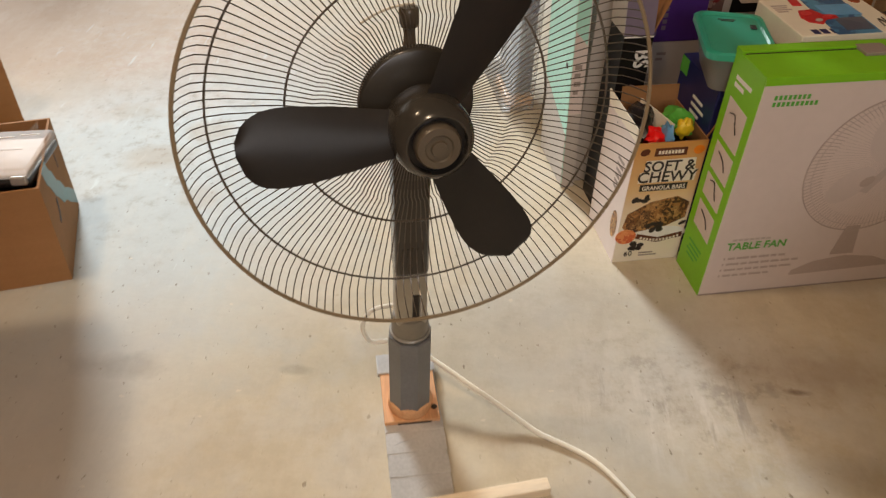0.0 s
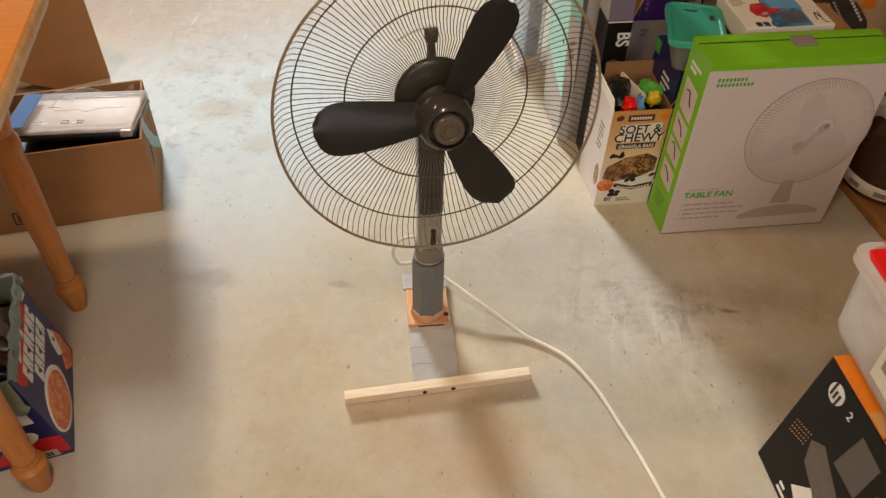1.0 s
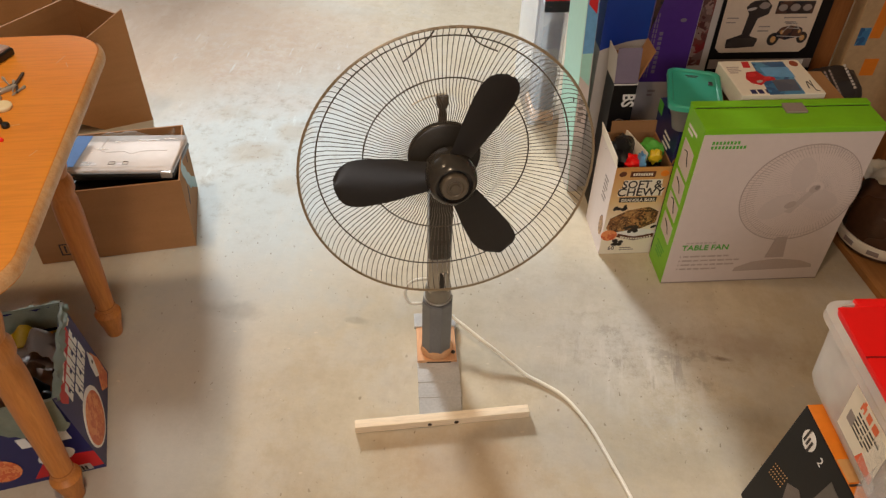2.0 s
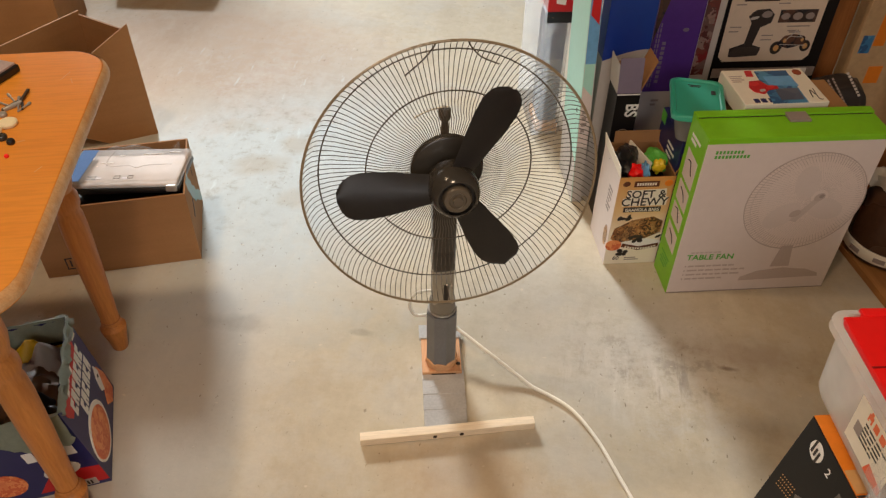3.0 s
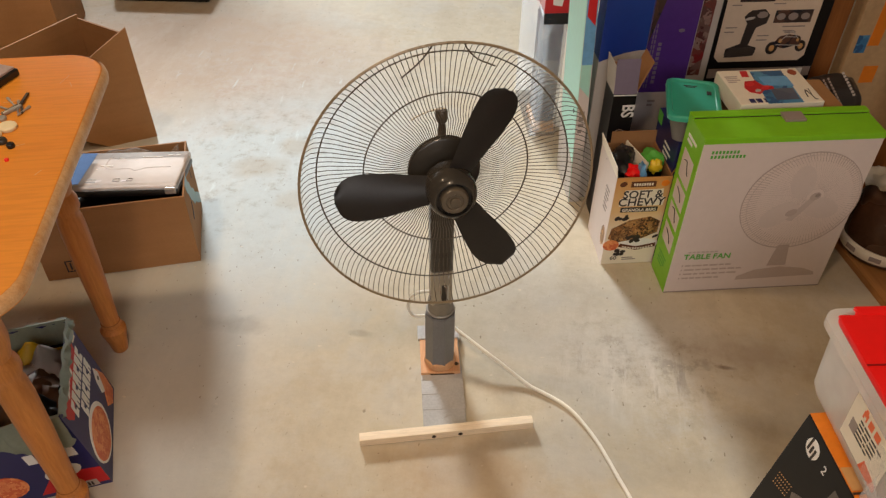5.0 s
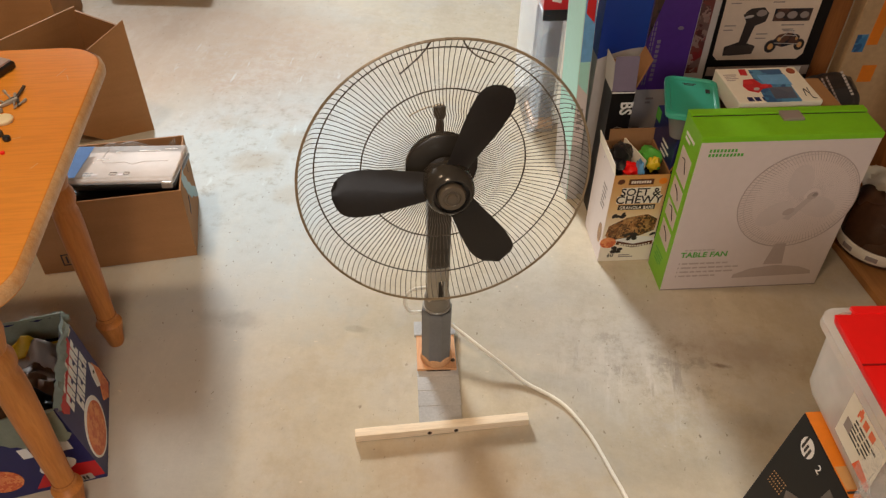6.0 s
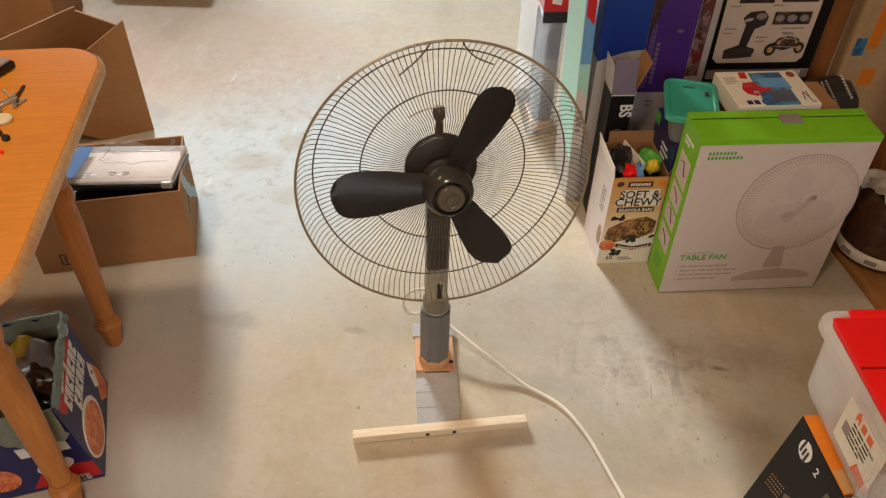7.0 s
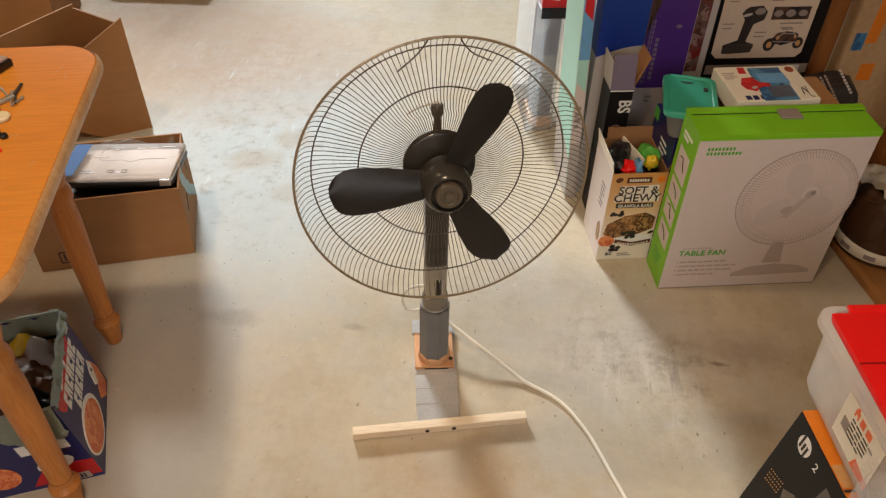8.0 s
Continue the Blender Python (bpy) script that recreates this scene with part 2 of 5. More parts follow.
M = dict(
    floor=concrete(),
    wall=plain("wall paint", (0.5, 0.45, 0.38), 0.8, 0.06, 6),
    ceiling=plain("ceiling board", (0.45, 0.4, 0.34), 0.85, 0.08, 6),
    table=wood("orange varnished pine", srgb(210, 132, 42), srgb(222, 146, 54), "X", 5, 0.42),
    leg=wood("varnished pine leg", srgb(174, 102, 46), srgb(204, 136, 72), "Z", 8, 0.35),
    pine=wood("raw pine", srgb(236, 212, 180), srgb(248, 231, 204), "X", 10, 0.6),
    ply=wood("orange plywood", srgb(208, 150, 104), srgb(232, 186, 142), "Y", 10, 0.6),
    board=wood("brown board", srgb(150, 100, 54), srgb(186, 132, 78), "Y", 8, 0.55),
    post=wood("brown timber", srgb(138, 84, 40), srgb(176, 112, 60), "Z", 8, 0.6),
    card=cardboard("brown cardboard", srgb(168, 124, 83)),
    card_in=cardboard("cardboard inside", srgb(160, 116, 76)),
    white=plain("white coated card", srgb(216, 202, 196), 0.5, 0.05, 10, 0.04),
    cream=plain("cream coated card", srgb(236, 226, 208), 0.5, 0.05, 14, 0.05),
    green=plain("lime green print", srgb(128, 196, 30), 0.42, 0.08, 12, 0.05),
    green_ink=plain("green ink", srgb(88, 170, 62), 0.5, 0.05, 40, 0.0),
    grey_ink=plain("grey ink", srgb(150, 136, 130), 0.5, 0.1, 60, 0.0),
    pale_ink=plain("pale grey ink", srgb(192, 177, 170), 0.5, 0.06, 60, 0.0),
    dark_ink=plain("dark ink", srgb(48, 40, 38), 0.5, 0.15, 50, 0.0),
    black=plain("black coated card", srgb(22, 20, 21), 0.42, 0.25, 14, 0.06, 0.0, 0.25),
    black_gloss=plain("black plastic", srgb(26, 24, 24), 0.3, 0.2, 30, 0.05),
    white_ink=plain("white ink", srgb(236, 232, 228), 0.45, 0.04, 60, 0.0),
    navy=plain("navy print", srgb(32, 36, 92), 0.4, 0.15, 14, 0.05),
    blue=plain("royal blue print", srgb(20, 52, 140), 0.4, 0.12, 10, 0.05),
    purple=plain("purple print", srgb(78, 44, 128), 0.42, 0.12, 12, 0.05),
    lilac=plain("grey lilac card", srgb(120, 108, 128), 0.55, 0.08, 16, 0.05),
    palegrey=plain("pale grey print", srgb(186, 178, 172), 0.5, 0.06, 10, 0.05),
    mint=plain("mint print", srgb(172, 224, 210), 0.42, 0.06, 12, 0.05),
    sky=plain("sky blue print", srgb(110, 168, 216), 0.42, 0.2, 12, 0.05),
    red=plain("red plastic", srgb(242, 22, 20), 0.38, 0.05, 10, 0.05),
    red_ink=plain("red print", srgb(196, 28, 34), 0.42, 0.12, 16, 0.04),
    orange=plain("orange print", srgb(228, 128, 30), 0.42, 0.12, 14, 0.05),
    tan=plain("tan print", srgb(206, 156, 98), 0.45, 0.1, 14, 0.05),
    cookie=picture("granola picture", [srgb(96, 58, 34), srgb(176, 122, 70), srgb(206, 158, 100), srgb(60, 36, 28)], 90),
    flakes=picture("cereal picture", [srgb(222, 120, 66), srgb(236, 160, 104), srgb(206, 92, 56)], 70),
    car=picture("dark print", [srgb(30, 26, 28), srgb(64, 44, 42), srgb(110, 76, 60), srgb(26, 28, 40)], 30),
    redpic=picture("red print picture", [srgb(120, 32, 36), srgb(150, 132, 124), srgb(52, 32, 34), srgb(110, 60, 54)], 45),
    bluepic=picture("blue print picture", [srgb(60, 120, 168), srgb(96, 156, 190), srgb(44, 84, 130)], 30),
    rim=plain("guard rim enamel", srgb(146, 128, 102), 0.3, 0.15, 60, 0.1, 0.2),
    toyblue=picture("dark blue toy print", [srgb(74, 82, 106), srgb(98, 106, 122), srgb(56, 66, 96), srgb(120, 122, 128)], 12),
    grille=plain("grille wire enamel", srgb(92, 83, 73), 0.28, 0.15, 60, 0.1, 0.2),
    fan_dark=plain("dark grey fan plastic", srgb(58, 54, 49), 0.2, 0.1, 30, 0.04),
    fan_blade=plain("smoke grey blade plastic", srgb(58, 54, 52), 0.35, 0.1, 30, 0.03),
    fan_knob=plain("brown grey knob plastic", srgb(90, 80, 67), 0.35, 0.1, 40, 0.05),
    fan_light=plain("light grey fan plastic", srgb(158, 149, 131), 0.35, 0.08, 30, 0.05),
    sleeve=plain("grey taped tube", srgb(112, 112, 113), 0.4, 0.16, 40, 0.3),
    collar=plain("smoke grey collar plastic", srgb(126, 119, 106), 0.35, 0.1, 30, 0.06),
    print_tan=plain("soft brown print", srgb(182, 165, 157), 0.5, 0.08, 40, 0.0),
    tape=plain("silver duct tape", srgb(186, 183, 180), 0.36, 0.2, 40, 0.4, 0.12),
    cord=plain("white cord rubber", srgb(244, 238, 224), 0.45, 0.05, 60, 0.05),
    steel=plain("dull steel", srgb(176, 172, 166), 0.35, 0.15, 60, 0.1, 0.5),
    screw=plain("dark screw steel", srgb(70, 58, 48), 0.45, 0.2, 90, 0.1, 0.6),
    teal=plain("teal lid plastic", srgb(52, 158, 132), 0.35, 0.06, 16, 0.05),
    frosted=milky_plastic("frosted tub plastic", (0.98, 0.975, 0.96), 0.62, 0.3, 0.2),
    film=milky_plastic("clear case plastic", (0.64, 0.60, 0.56), 0.6, 0.42),
    liner=plain("grey green liner film", srgb(172, 180, 162), 0.35, 0.15, 30, 0.4),
    wrapper=plain("brown wrapper", srgb(120, 88, 64), 0.5, 0.2, 24, 0.5),
    yellow=plain("yellow wrapper", srgb(226, 190, 36), 0.4, 0.1, 30, 0.2),
    bag=plain("black bag film", srgb(46, 42, 42), 0.4, 0.25, 20, 0.5),
    basket=plain("dark brown wrapped film", srgb(74, 48, 32), 0.28, 0.35, 14, 0.35),
    shell=milky_plastic("clear display plastic", (0.9, 0.92, 0.93), 0.78, 0.15, 0.5),
    worn_edge=wood("pale table edge", srgb(200, 140, 78), srgb(226, 190, 148), "X", 12, 0.35, 0.3),
    granola=fade_print("granola carton print", 0.267, [(0.0, srgb(236, 226, 208)), (0.36, srgb(238, 224, 200)), (0.62, srgb(226, 188, 134)), (1.0, srgb(206, 146, 76))]),
    ivory=plain("ivory plastic", srgb(226, 212, 176), 0.4, 0.06, 60, 0.05),
)


# ---- mesh helpers ----
def part(name, bm, material, parent=None, label="", smooth=False, m=None):
    """Links a bmesh as one mesh object under a thing or a part."""
    me = bpy.data.meshes.new(name)
    bmesh.ops.recalc_face_normals(bm, faces=bm.faces)
    if smooth:
        for f in bm.faces:
            f.smooth = True
    bm.to_mesh(me)
    bm.free()
    me.materials.append(material)
    if smooth:
        me.set_sharp_from_angle(angle=radians(38))
    ob = new(name, me)
    if parent is not None:
        ob.parent = parent
    if m is not None:
        ob.matrix_basis = m
    if label:
        ob["label"] = label
    return ob


def thing(name, m, label, category, group="", kind=""):
    e = new(name)
    e.empty_display_size = 0.05
    e.matrix_basis = m
    return tagged(e, label, category, group, kind)


def slab(bm, x0, x1, y0, y1, z0, z1, bevel=0.0, seg=2):
    r = bmesh.ops.create_cube(bm, size=1.0, matrix=Matrix.LocRotScale(((x0 + x1) / 2, (y0 + y1) / 2, (z0 + z1) / 2), None, (abs(x1 - x0), abs(y1 - y0), abs(z1 - z0))))
    if bevel:
        edges = list({e for v in r["verts"] for e in v.link_edges})
        bmesh.ops.bevel(bm, geom=edges, offset=bevel, segments=seg, affect="EDGES", profile=0.5)
    return bm


def box(x0, x1, y0, y1, z0, z1, bevel=0.0, seg=2):
    return slab(bmesh.new(), x0, x1, y0, y1, z0, z1, bevel, seg)


def lathe(profile, seg=32, bm=None, m=None):
    """Turns (radius, z) pairs about z."""
    bm = bm or bmesh.new()
    m = m or Matrix()
    rings = []
    for r, z in profile:
        if r < 1e-6:
            rings.append([bm.verts.new(m @ Vector((0, 0, z)))])
        else:
            rings.append([bm.verts.new(m @ Vector((r * math.cos(2 * math.pi * i / seg), r * math.sin(2 * math.pi * i / seg), z))) for i in range(seg)])
    for a, b in zip(rings, rings[1:]):
        for i in range(seg):
            j = (i + 1) % seg
            q = [a[i % len(a)], a[j % len(a)], b[j % len(b)], b[i % len(b)]]
            q = list(dict.fromkeys(q))
            if len(q) > 2:
                bm.faces.new(q)
    for ring, flip in ((rings[0], True), (rings[-1], False)):
        if len(ring) > 2:
            bm.faces.new(ring[::-1] if flip else ring)
    return bm


def tube(pts, r, seg=8, closed=False, bm=None):
    """A round rod along points."""
    bm = bm or bmesh.new()
    pts = [Vector(p) for p in pts]
    n = len(pts)
    rings, up = [], None
    for i, p in enumerate(pts):
        a = pts[(i - 1) % n] if closed or i else pts[0]
        b = pts[(i + 1) % n] if closed or i < n - 1 else pts[-1]
        d = (b - a).normalized()
        if up is None:
            up = d.orthogonal().normalized()
        up = (up - d * up.dot(d)).normalized()
        side = d.cross(up)
        rings.append([bm.verts.new(p + r * (math.cos(2 * math.pi * k / seg) * up + math.sin(2 * math.pi * k / seg) * side)) for k in range(seg)])
    for i in range(n if closed else n - 1):
        a, b = rings[i], rings[(i + 1) % n]
        for k in range(seg):
            bm.faces.new((a[k], a[(k + 1) % seg], b[(k + 1) % seg], b[k]))
    if not closed:
        bm.faces.new(rings[0][::-1])
        bm.faces.new(rings[-1])
    return bm


def smooth_path(pts, steps=8):
    """Catmull-Rom through the points."""
    pts = [Vector(p) for p in pts]
    out = []
    for i in range(len(pts) - 1):
        p0, p1, p2, p3 = pts[max(i - 1, 0)], pts[i], pts[i + 1], pts[min(i + 2, len(pts) - 1)]
        for s in range(steps):
            t = s / steps
            out.append(0.5 * (2 * p1 + (p2 - p0) * t + (2 * p0 - 5 * p1 + 4 * p2 - p3) * t * t + (3 * p1 - p0 - 3 * p2 + p3) * t ** 3))
    return out + [pts[-1]]


def sheet(poly, thick=0.0006, m=None, bm=None):
    """A flat printed patch: polygon in x, z, facing -y, thick in y."""
    bm = bm or bmesh.new()
    m = m or Matrix()
    f = [bm.verts.new(m @ Vector((x, -thick, z))) for x, z in poly]
    b = [bm.verts.new(m @ Vector((x, 0, z))) for x, z in poly]
    bm.faces.new(f)
    bm.faces.new(b[::-1])
    k = len(poly)
    for i in range(k):
        bm.faces.new((f[i], b[i], b[(i + 1) % k], f[(i + 1) % k]))
    return bm


def rect(x0, x1, z0, z1):
    return [(x0, z0), (x1, z0), (x1, z1), (x0, z1)]


def oval(cx, cz, rx, rz, n=28, turn=0.0):
    c, s = math.cos(turn), math.sin(turn)
    return [(cx + rx * math.cos(2 * math.pi * i / n) * c - rz * math.sin(2 * math.pi * i / n) * s,
             cz + rx * math.cos(2 * math.pi * i / n) * s + rz * math.sin(2 * math.pi * i / n) * c) for i in range(n)]


def lettering(name, body, size, material, parent, m, shear=0.0, squeeze=1.0, bold=0.0):
    """Raised print in the built-in font, lying in x, z and facing -y after m."""
    cu = bpy.data.curves.new(name, "FONT")
    cu.body, cu.size, cu.extrude, cu.shear, cu.align_x, cu.resolution_u, cu.offset = body, size, 0.0003, shear, "CENTER", 3, bold
    tmp = bpy.data.objects.new(name, cu)
    scene.collection.objects.link(tmp)
    me = bpy.data.meshes.new_from_object(tmp.evaluated_get(bpy.context.evaluated_depsgraph_get()))
    bpy.data.objects.remove(tmp)
    bpy.data.curves.remove(cu)
    me.materials.clear()
    me.materials.append(material)
    me.transform(Matrix.Diagonal((squeeze, 1, 1, 1)))
    ob = new(name, me)
    ob.parent = parent
    ob.matrix_basis = m @ pose(0, -0.0006, 0, 90)
    return ob


def bars(rows, x0, z0, line, height, bm=None, m=None):
    """Rows of unreadable print as short bars: each row a list of (start, length)."""
    bm = bm or bmesh.new()
    for i, row in enumerate(rows):
        for s, l in row:
            sheet(rect(x0 + s, x0 + s + l, z0 - i * line, z0 - i * line + height), 0.0006, m, bm)
    return bm


def rounded(x0, x1, y0, y1, R, k=6):
    """Corner points of a rectangle with round corners."""
    out = []
    for cx, cy, a0 in ((x1 - R, y1 - R, 0), (x0 + R, y1 - R, 90), (x0 + R, y0 + R, 180), (x1 - R, y0 + R, 270)):
        for i in range(k + 1):
            a = radians(a0 + 90 * i / k)
            out.append((cx + R * math.cos(a), cy + R * math.sin(a)))
    return out


def side_of(x, turn):
    """Face frames of a box: turn 0 faces -y, -90 faces -x, 90 faces +x."""
    return Matrix.Translation(x) @ pose(0, 0, 0, 0, 0, turn)


def carton(w, d, h, t=0.004):
    """An open box of sheet walls in one shell: x 0..w, y 0..d, z 0..h."""
    bm = bmesh.new()

    def loop(e, z):
        return [bm.verts.new(p) for p in ((e, e, z), (w - e, e, z), (w - e, d - e, z), (e, d - e, z))]

    rings = [loop(0, 0), loop(0, h), loop(t, h), loop(t, t)]
    for p, q in zip(rings, rings[1:]):
        for i in range(4):
            bm.faces.new((p[i], p[(i + 1) % 4], q[(i + 1) % 4], q[i]))
    bm.faces.new(rings[0][::-1])
    bm.faces.new(rings[-1])
    return bm


def crumple(w, d, lift, seed, nx=12, ny=10, rough=0.35):
    """A crumpled film: a sheet with folded bumps, x, y centred."""
    bm = bmesh.new()
    rnd = random.Random(seed)
    off = Vector((rnd.random() * 50, rnd.random() * 50, 0))
    g = []
    for j in range(ny + 1):
        row = []
        for i in range(nx + 1):
            x, y = (i / nx - 0.5) * w, (j / ny - 0.5) * d
            q = Vector((x, y, 0)) * 22 + off
            z = lift * (1 - (2 * i / nx - 1) ** 2) * (1 - (2 * j / ny - 1) ** 2) + lift * rough * (abs(noise.noise(q)) * 2 - 0.4)
            row.append(bm.verts.new((x + 0.3 * lift * noise.noise(q + Vector((9, 0, 3))), y + 0.3 * lift * noise.noise(q + Vector((0, 7, 5))), z)))
        g.append(row)
    for j in range(ny):
        for i in range(nx):
            bm.faces.new((g[j][i], g[j][i + 1], g[j + 1][i + 1], g[j + 1][i]))
    r = bmesh.ops.solidify(bm, geom=bm.faces[:], thickness=0.0012)
    return bm


# ---- room ----
def wall(name, x0, x1, y0, y1, z0=0, z1=2.4):
    return tagged(part(name, box(x0, x1, y0, y1, z0, z1), M["wall"]), kind="structure", label="plain painted basement wall", category="wall")


tagged(part("floor", box(-5.6, 2.2, -1.9, 5.0, -0.1, 0), M["floor"]), "worn beige painted concrete floor with scuffs, stains and painted-in daylight and shade", "floor", kind="structure")
tagged(part("ceiling", box(-5.6, 2.2, -1.9, 5.0, 2.4, 2.5), M["ceiling"]), "plain ceiling", "ceiling", kind="structure")
wall("wall_west", -5.7, -5.6, -1.9, 5.0)
wall("wall_east", 2.2, 2.3, -1.9, 5.0)
# opening behind the viewer, added only for the rear fill
bms = bmesh.new()
slab(bms, -5.7, -0.4, -2.0, -1.9, 0, 2.4)
slab(bms, 1.4, 2.3, -2.0, -1.9, 0, 2.4)
slab(bms, -0.4, 1.4, -2.0, -1.9, 0, 1.25)
slab(bms, -0.4, 1.4, -2.0, -1.9, 2.25, 2.4)
tagged(part("wall_south", bms, M["wall"]), "plain painted wall with an unseen opening added for the rear fill", "wall", kind="structure")
bmw = bmesh.new()
slab(bmw, -5.7, -4.9, 5.0, 5.15, 0, 2.4)
slab(bmw, -0.6, 2.3, 5.0, 5.15, 0, 2.4)
slab(bmw, -4.9, -0.6, 5.0, 5.15, 2.25, 2.4)
# unseen low wall, added to keep the sun off the far floor
slab(bmw, -4.9, -2.2, 5.0, 5.15, 0, 1.34)
tagged(part("wall_north", bmw, M["wall"]), "plain painted unseen wall with door and window openings shaping the daylight", "wall", kind="structure")
tagged(part("ground", box(-40, 40, 5.15, 60, -0.2, -0.1), plain("garden ground", (0.16, 0.15, 0.11), 0.9, 0.3, 2)), "plain ground outside the door", "ground", kind="structure")


# ---- the pedestal fan on its home-made stand ----
def fan():
    base = thing("pedestal_fan", pose(0.028, 0.899, 0, 0, 0, 15.5), "grey pedestal fan without front guard on a taped wooden stand", "fan")
    # stand: taped board, crossbar, plywood square, taped tube
    skew = pose(0, 0, 0, 0, 0, -4.2)   # the board is not quite square to the crossbar
    board = part("base_board", box(-0.042, 0.046, -0.1685, 0.085, 0.0, 0.009, 0.002), M["tape"], base, "board wrapped in silver duct tape", m=skew)
    for y, lap in ((-0.126, 0.03), (-0.086, 0.036), (-0.048, 0.034)):
        part("tape_lap", box(-0.0426, 0.0466, y, y + lap, 0.0084, 0.0097, 0.0004), M["tape"], board, "overlapping band of tape")
    part("tape_crease", tube(smooth_path([(-0.03, -0.07, 0.0096), (-0.008, -0.064, 0.0098), (0.012, -0.07, 0.0096)], 5), 0.0006, 5), M["tape"], board, "", True)
    part("tape_crease", tube(smooth_path([(-0.002, -0.15, 0.0092), (0.016, -0.14, 0.0094), (0.03, -0.148, 0.0092)], 5), 0.0006, 5), M["tape"], board, "", True)
    bar = part("crossbar", box(-0.185, 0.168, -0.189, -0.1695, 0.0, 0.0185, 0.0012), M["pine"], base, "raw pine crossbar")
    for x in (-0.036, 0.018):
        part("screw", lathe([(0.004, 0), (0.0045, 0.001), (0.002, 0.0016), (0, 0.0012)], 12, m=pose(x, -0.189, 0.008, 90)), M["screw"], bar, "dark screw head", True)
    part("plywood_square", box(-0.042, 0.043, -0.034, 0.066, 0.0092, 0.0165, 0.001), M["ply"], base, "orange plywood square", m=skew)
    # thin dark strip low on the plywood's front edge
    part("cord_notch", box(-0.022, 0.03, -0.0352, -0.0338, 0.0098, 0.0122), M["screw"], base, "dark line along the plywood edge", m=skew)
    part("screw", lathe([(0.0045, 0), (0.005, 0.0012), (0.002, 0.002), (0, 0.0016)], 12, m=skew @ pose(0.036, -0.012, 0.0165)), M["screw"], base, "dark screw head", True)
    part("tape_patch", box(-0.046, -0.022, 0.062, 0.104, 0.0094, 0.0185, 0.002), M["tape"], base, "creased silver tape over the plywood corner", m=skew)
    part("tape_patch", box(0.028, 0.047, 0.062, 0.098, 0.0094, 0.0185, 0.002), M["tape"], base, m=skew)
    part("foam_ring", lathe([(0.033, 0.0165), (0.0345, 0.02), (0.0335, 0.034), (0.029, 0.038)], 16), M["ply"], base, "orange glue collar", True)
    part("sleeve", lathe([(0.0315, 0.022), (0.0325, 0.026), (0.0325, 0.172), (0.031, 0.175), (0.0265, 0.175), (0.0265, 0.16)], 8, m=pose(0, 0, 0, 0, 0, 10)), M["sleeve"], base, "faceted tube wrapped in grey tape")
    part("wire_tie", tube([(0.0275 * math.cos(a * math.pi / 12), 0.0275 * math.sin(a * math.pi / 12), 0.181) for a in range(24)], 0.0022, 6, True), M["steel"], base, "", True)
    # neck
    part("collar", lathe([(0.0255, 0.17), (0.0262, 0.175), (0.0262, 0.205), (0.0235, 0.212), (0.021, 0.213)], 28), M["collar"], base, "smoke grey collar", True)
    neck = part("neck", box(-0.0215, 0.0215, -0.019, 0.019, 0.20, 0.30, 0.007, 3), M["fan_light"], base, "light grey neck with a slot", True)
    part("slot", box(0.0, 0.009, -0.0205, -0.018, 0.217, 0.262, 0.0009), M["black_gloss"], neck, "dark slot")
    part("rod", tube([(0.0115, -0.0205, 0.216), (0.0115, -0.0205, 0.262)], 0.0016, 6), M["steel"], neck)
    stem = part("stem", box(-0.0225, 0.0225, -0.021, 0.021, 0.295, 0.52, 0.008, 3), M["fan_dark"], base, "dark grey stem", True)
    for i in range(5):
        part("rib", box(-0.014 + i * 0.0065, -0.0115 + i * 0.0065, -0.0222, -0.0195, 0.305, 0.345, 0.0005), M["fan_dark"], stem)
    # head: local -y is the way that it blows
    TILTUP = 6.4
    head = Matrix.Translation((-0.0035, -0.115, 0.577)) @ pose(0, 0, 0, -TILTUP, 0, 2.5) @ pose(0.0, 0, 0, 90)
    # in the head's frame z points to the viewer, x to the side, y up
    part("motor_housing", lathe([(0.0, -0.112), (0.02, -0.11), (0.028, -0.1), (0.032, -0.085), (0.034, -0.07), (0.034, -0.05), (0.0, -0.05)], 40, m=head), M["fan_dark"], base, "dark grey motor housing", True)
    part("knob", lathe([(0.009, 0.03), (0.0055, 0.07), (0.009, 0.072), (0.009, 0.074), (0.0105, 0.076), (0.0105, 0.09), (0.009, 0.092), (0, 0.092)], 16, m=head @ pose(0.004, 0, -0.09, -90)), M["fan_knob"], base, "brown grey swivel knob", True)
    # bright highlight on the motor housing, modelled as a thin pale arc
    part("handle_arc", tube([head @ Vector((0.006 + 0.096 * math.cos(radians(w)), 0.096 * math.sin(radians(w)), -0.085)) for w in range(88, 128, 4)], 0.0014, 6), M["cream"], base, "pale arc for the highlight on the motor housing", True)
    part("guard_plate", lathe([(0.0, -0.05), (0.057, -0.05), (0.06, -0.047), (0.06, -0.040), (0.0585, -0.037), (0.056, -0.0358), (0.03, -0.0345), (0.0, -0.0345)], 40, m=head @ pose(-0.001, 0.008, 0)), M["fan_dark"], base, "dark centre plate of the guard", True)
    for a in (62, 80, 98, 116):
        part("plate_hole", lathe([(0.0045, -0.0362), (0.0045, -0.0354), (0, -0.0354)], 12, m=head @ pose(-0.001 + 0.0495 * math.cos(radians(a)), 0.008 + 0.0495 * math.sin(radians(a)), -0.0005)), M["black_gloss"], base)
    # guard: rim, two rings, wires
    rim_r = 0.237
    guard = part("guard_rim", tube([head @ Vector((rim_r * math.cos(i * math.pi / 48), rim_r * math.sin(i * math.pi / 48), 0)) for i in range(96)], 0.0022, 8, True), M["rim"], base, "wire guard rim", True)
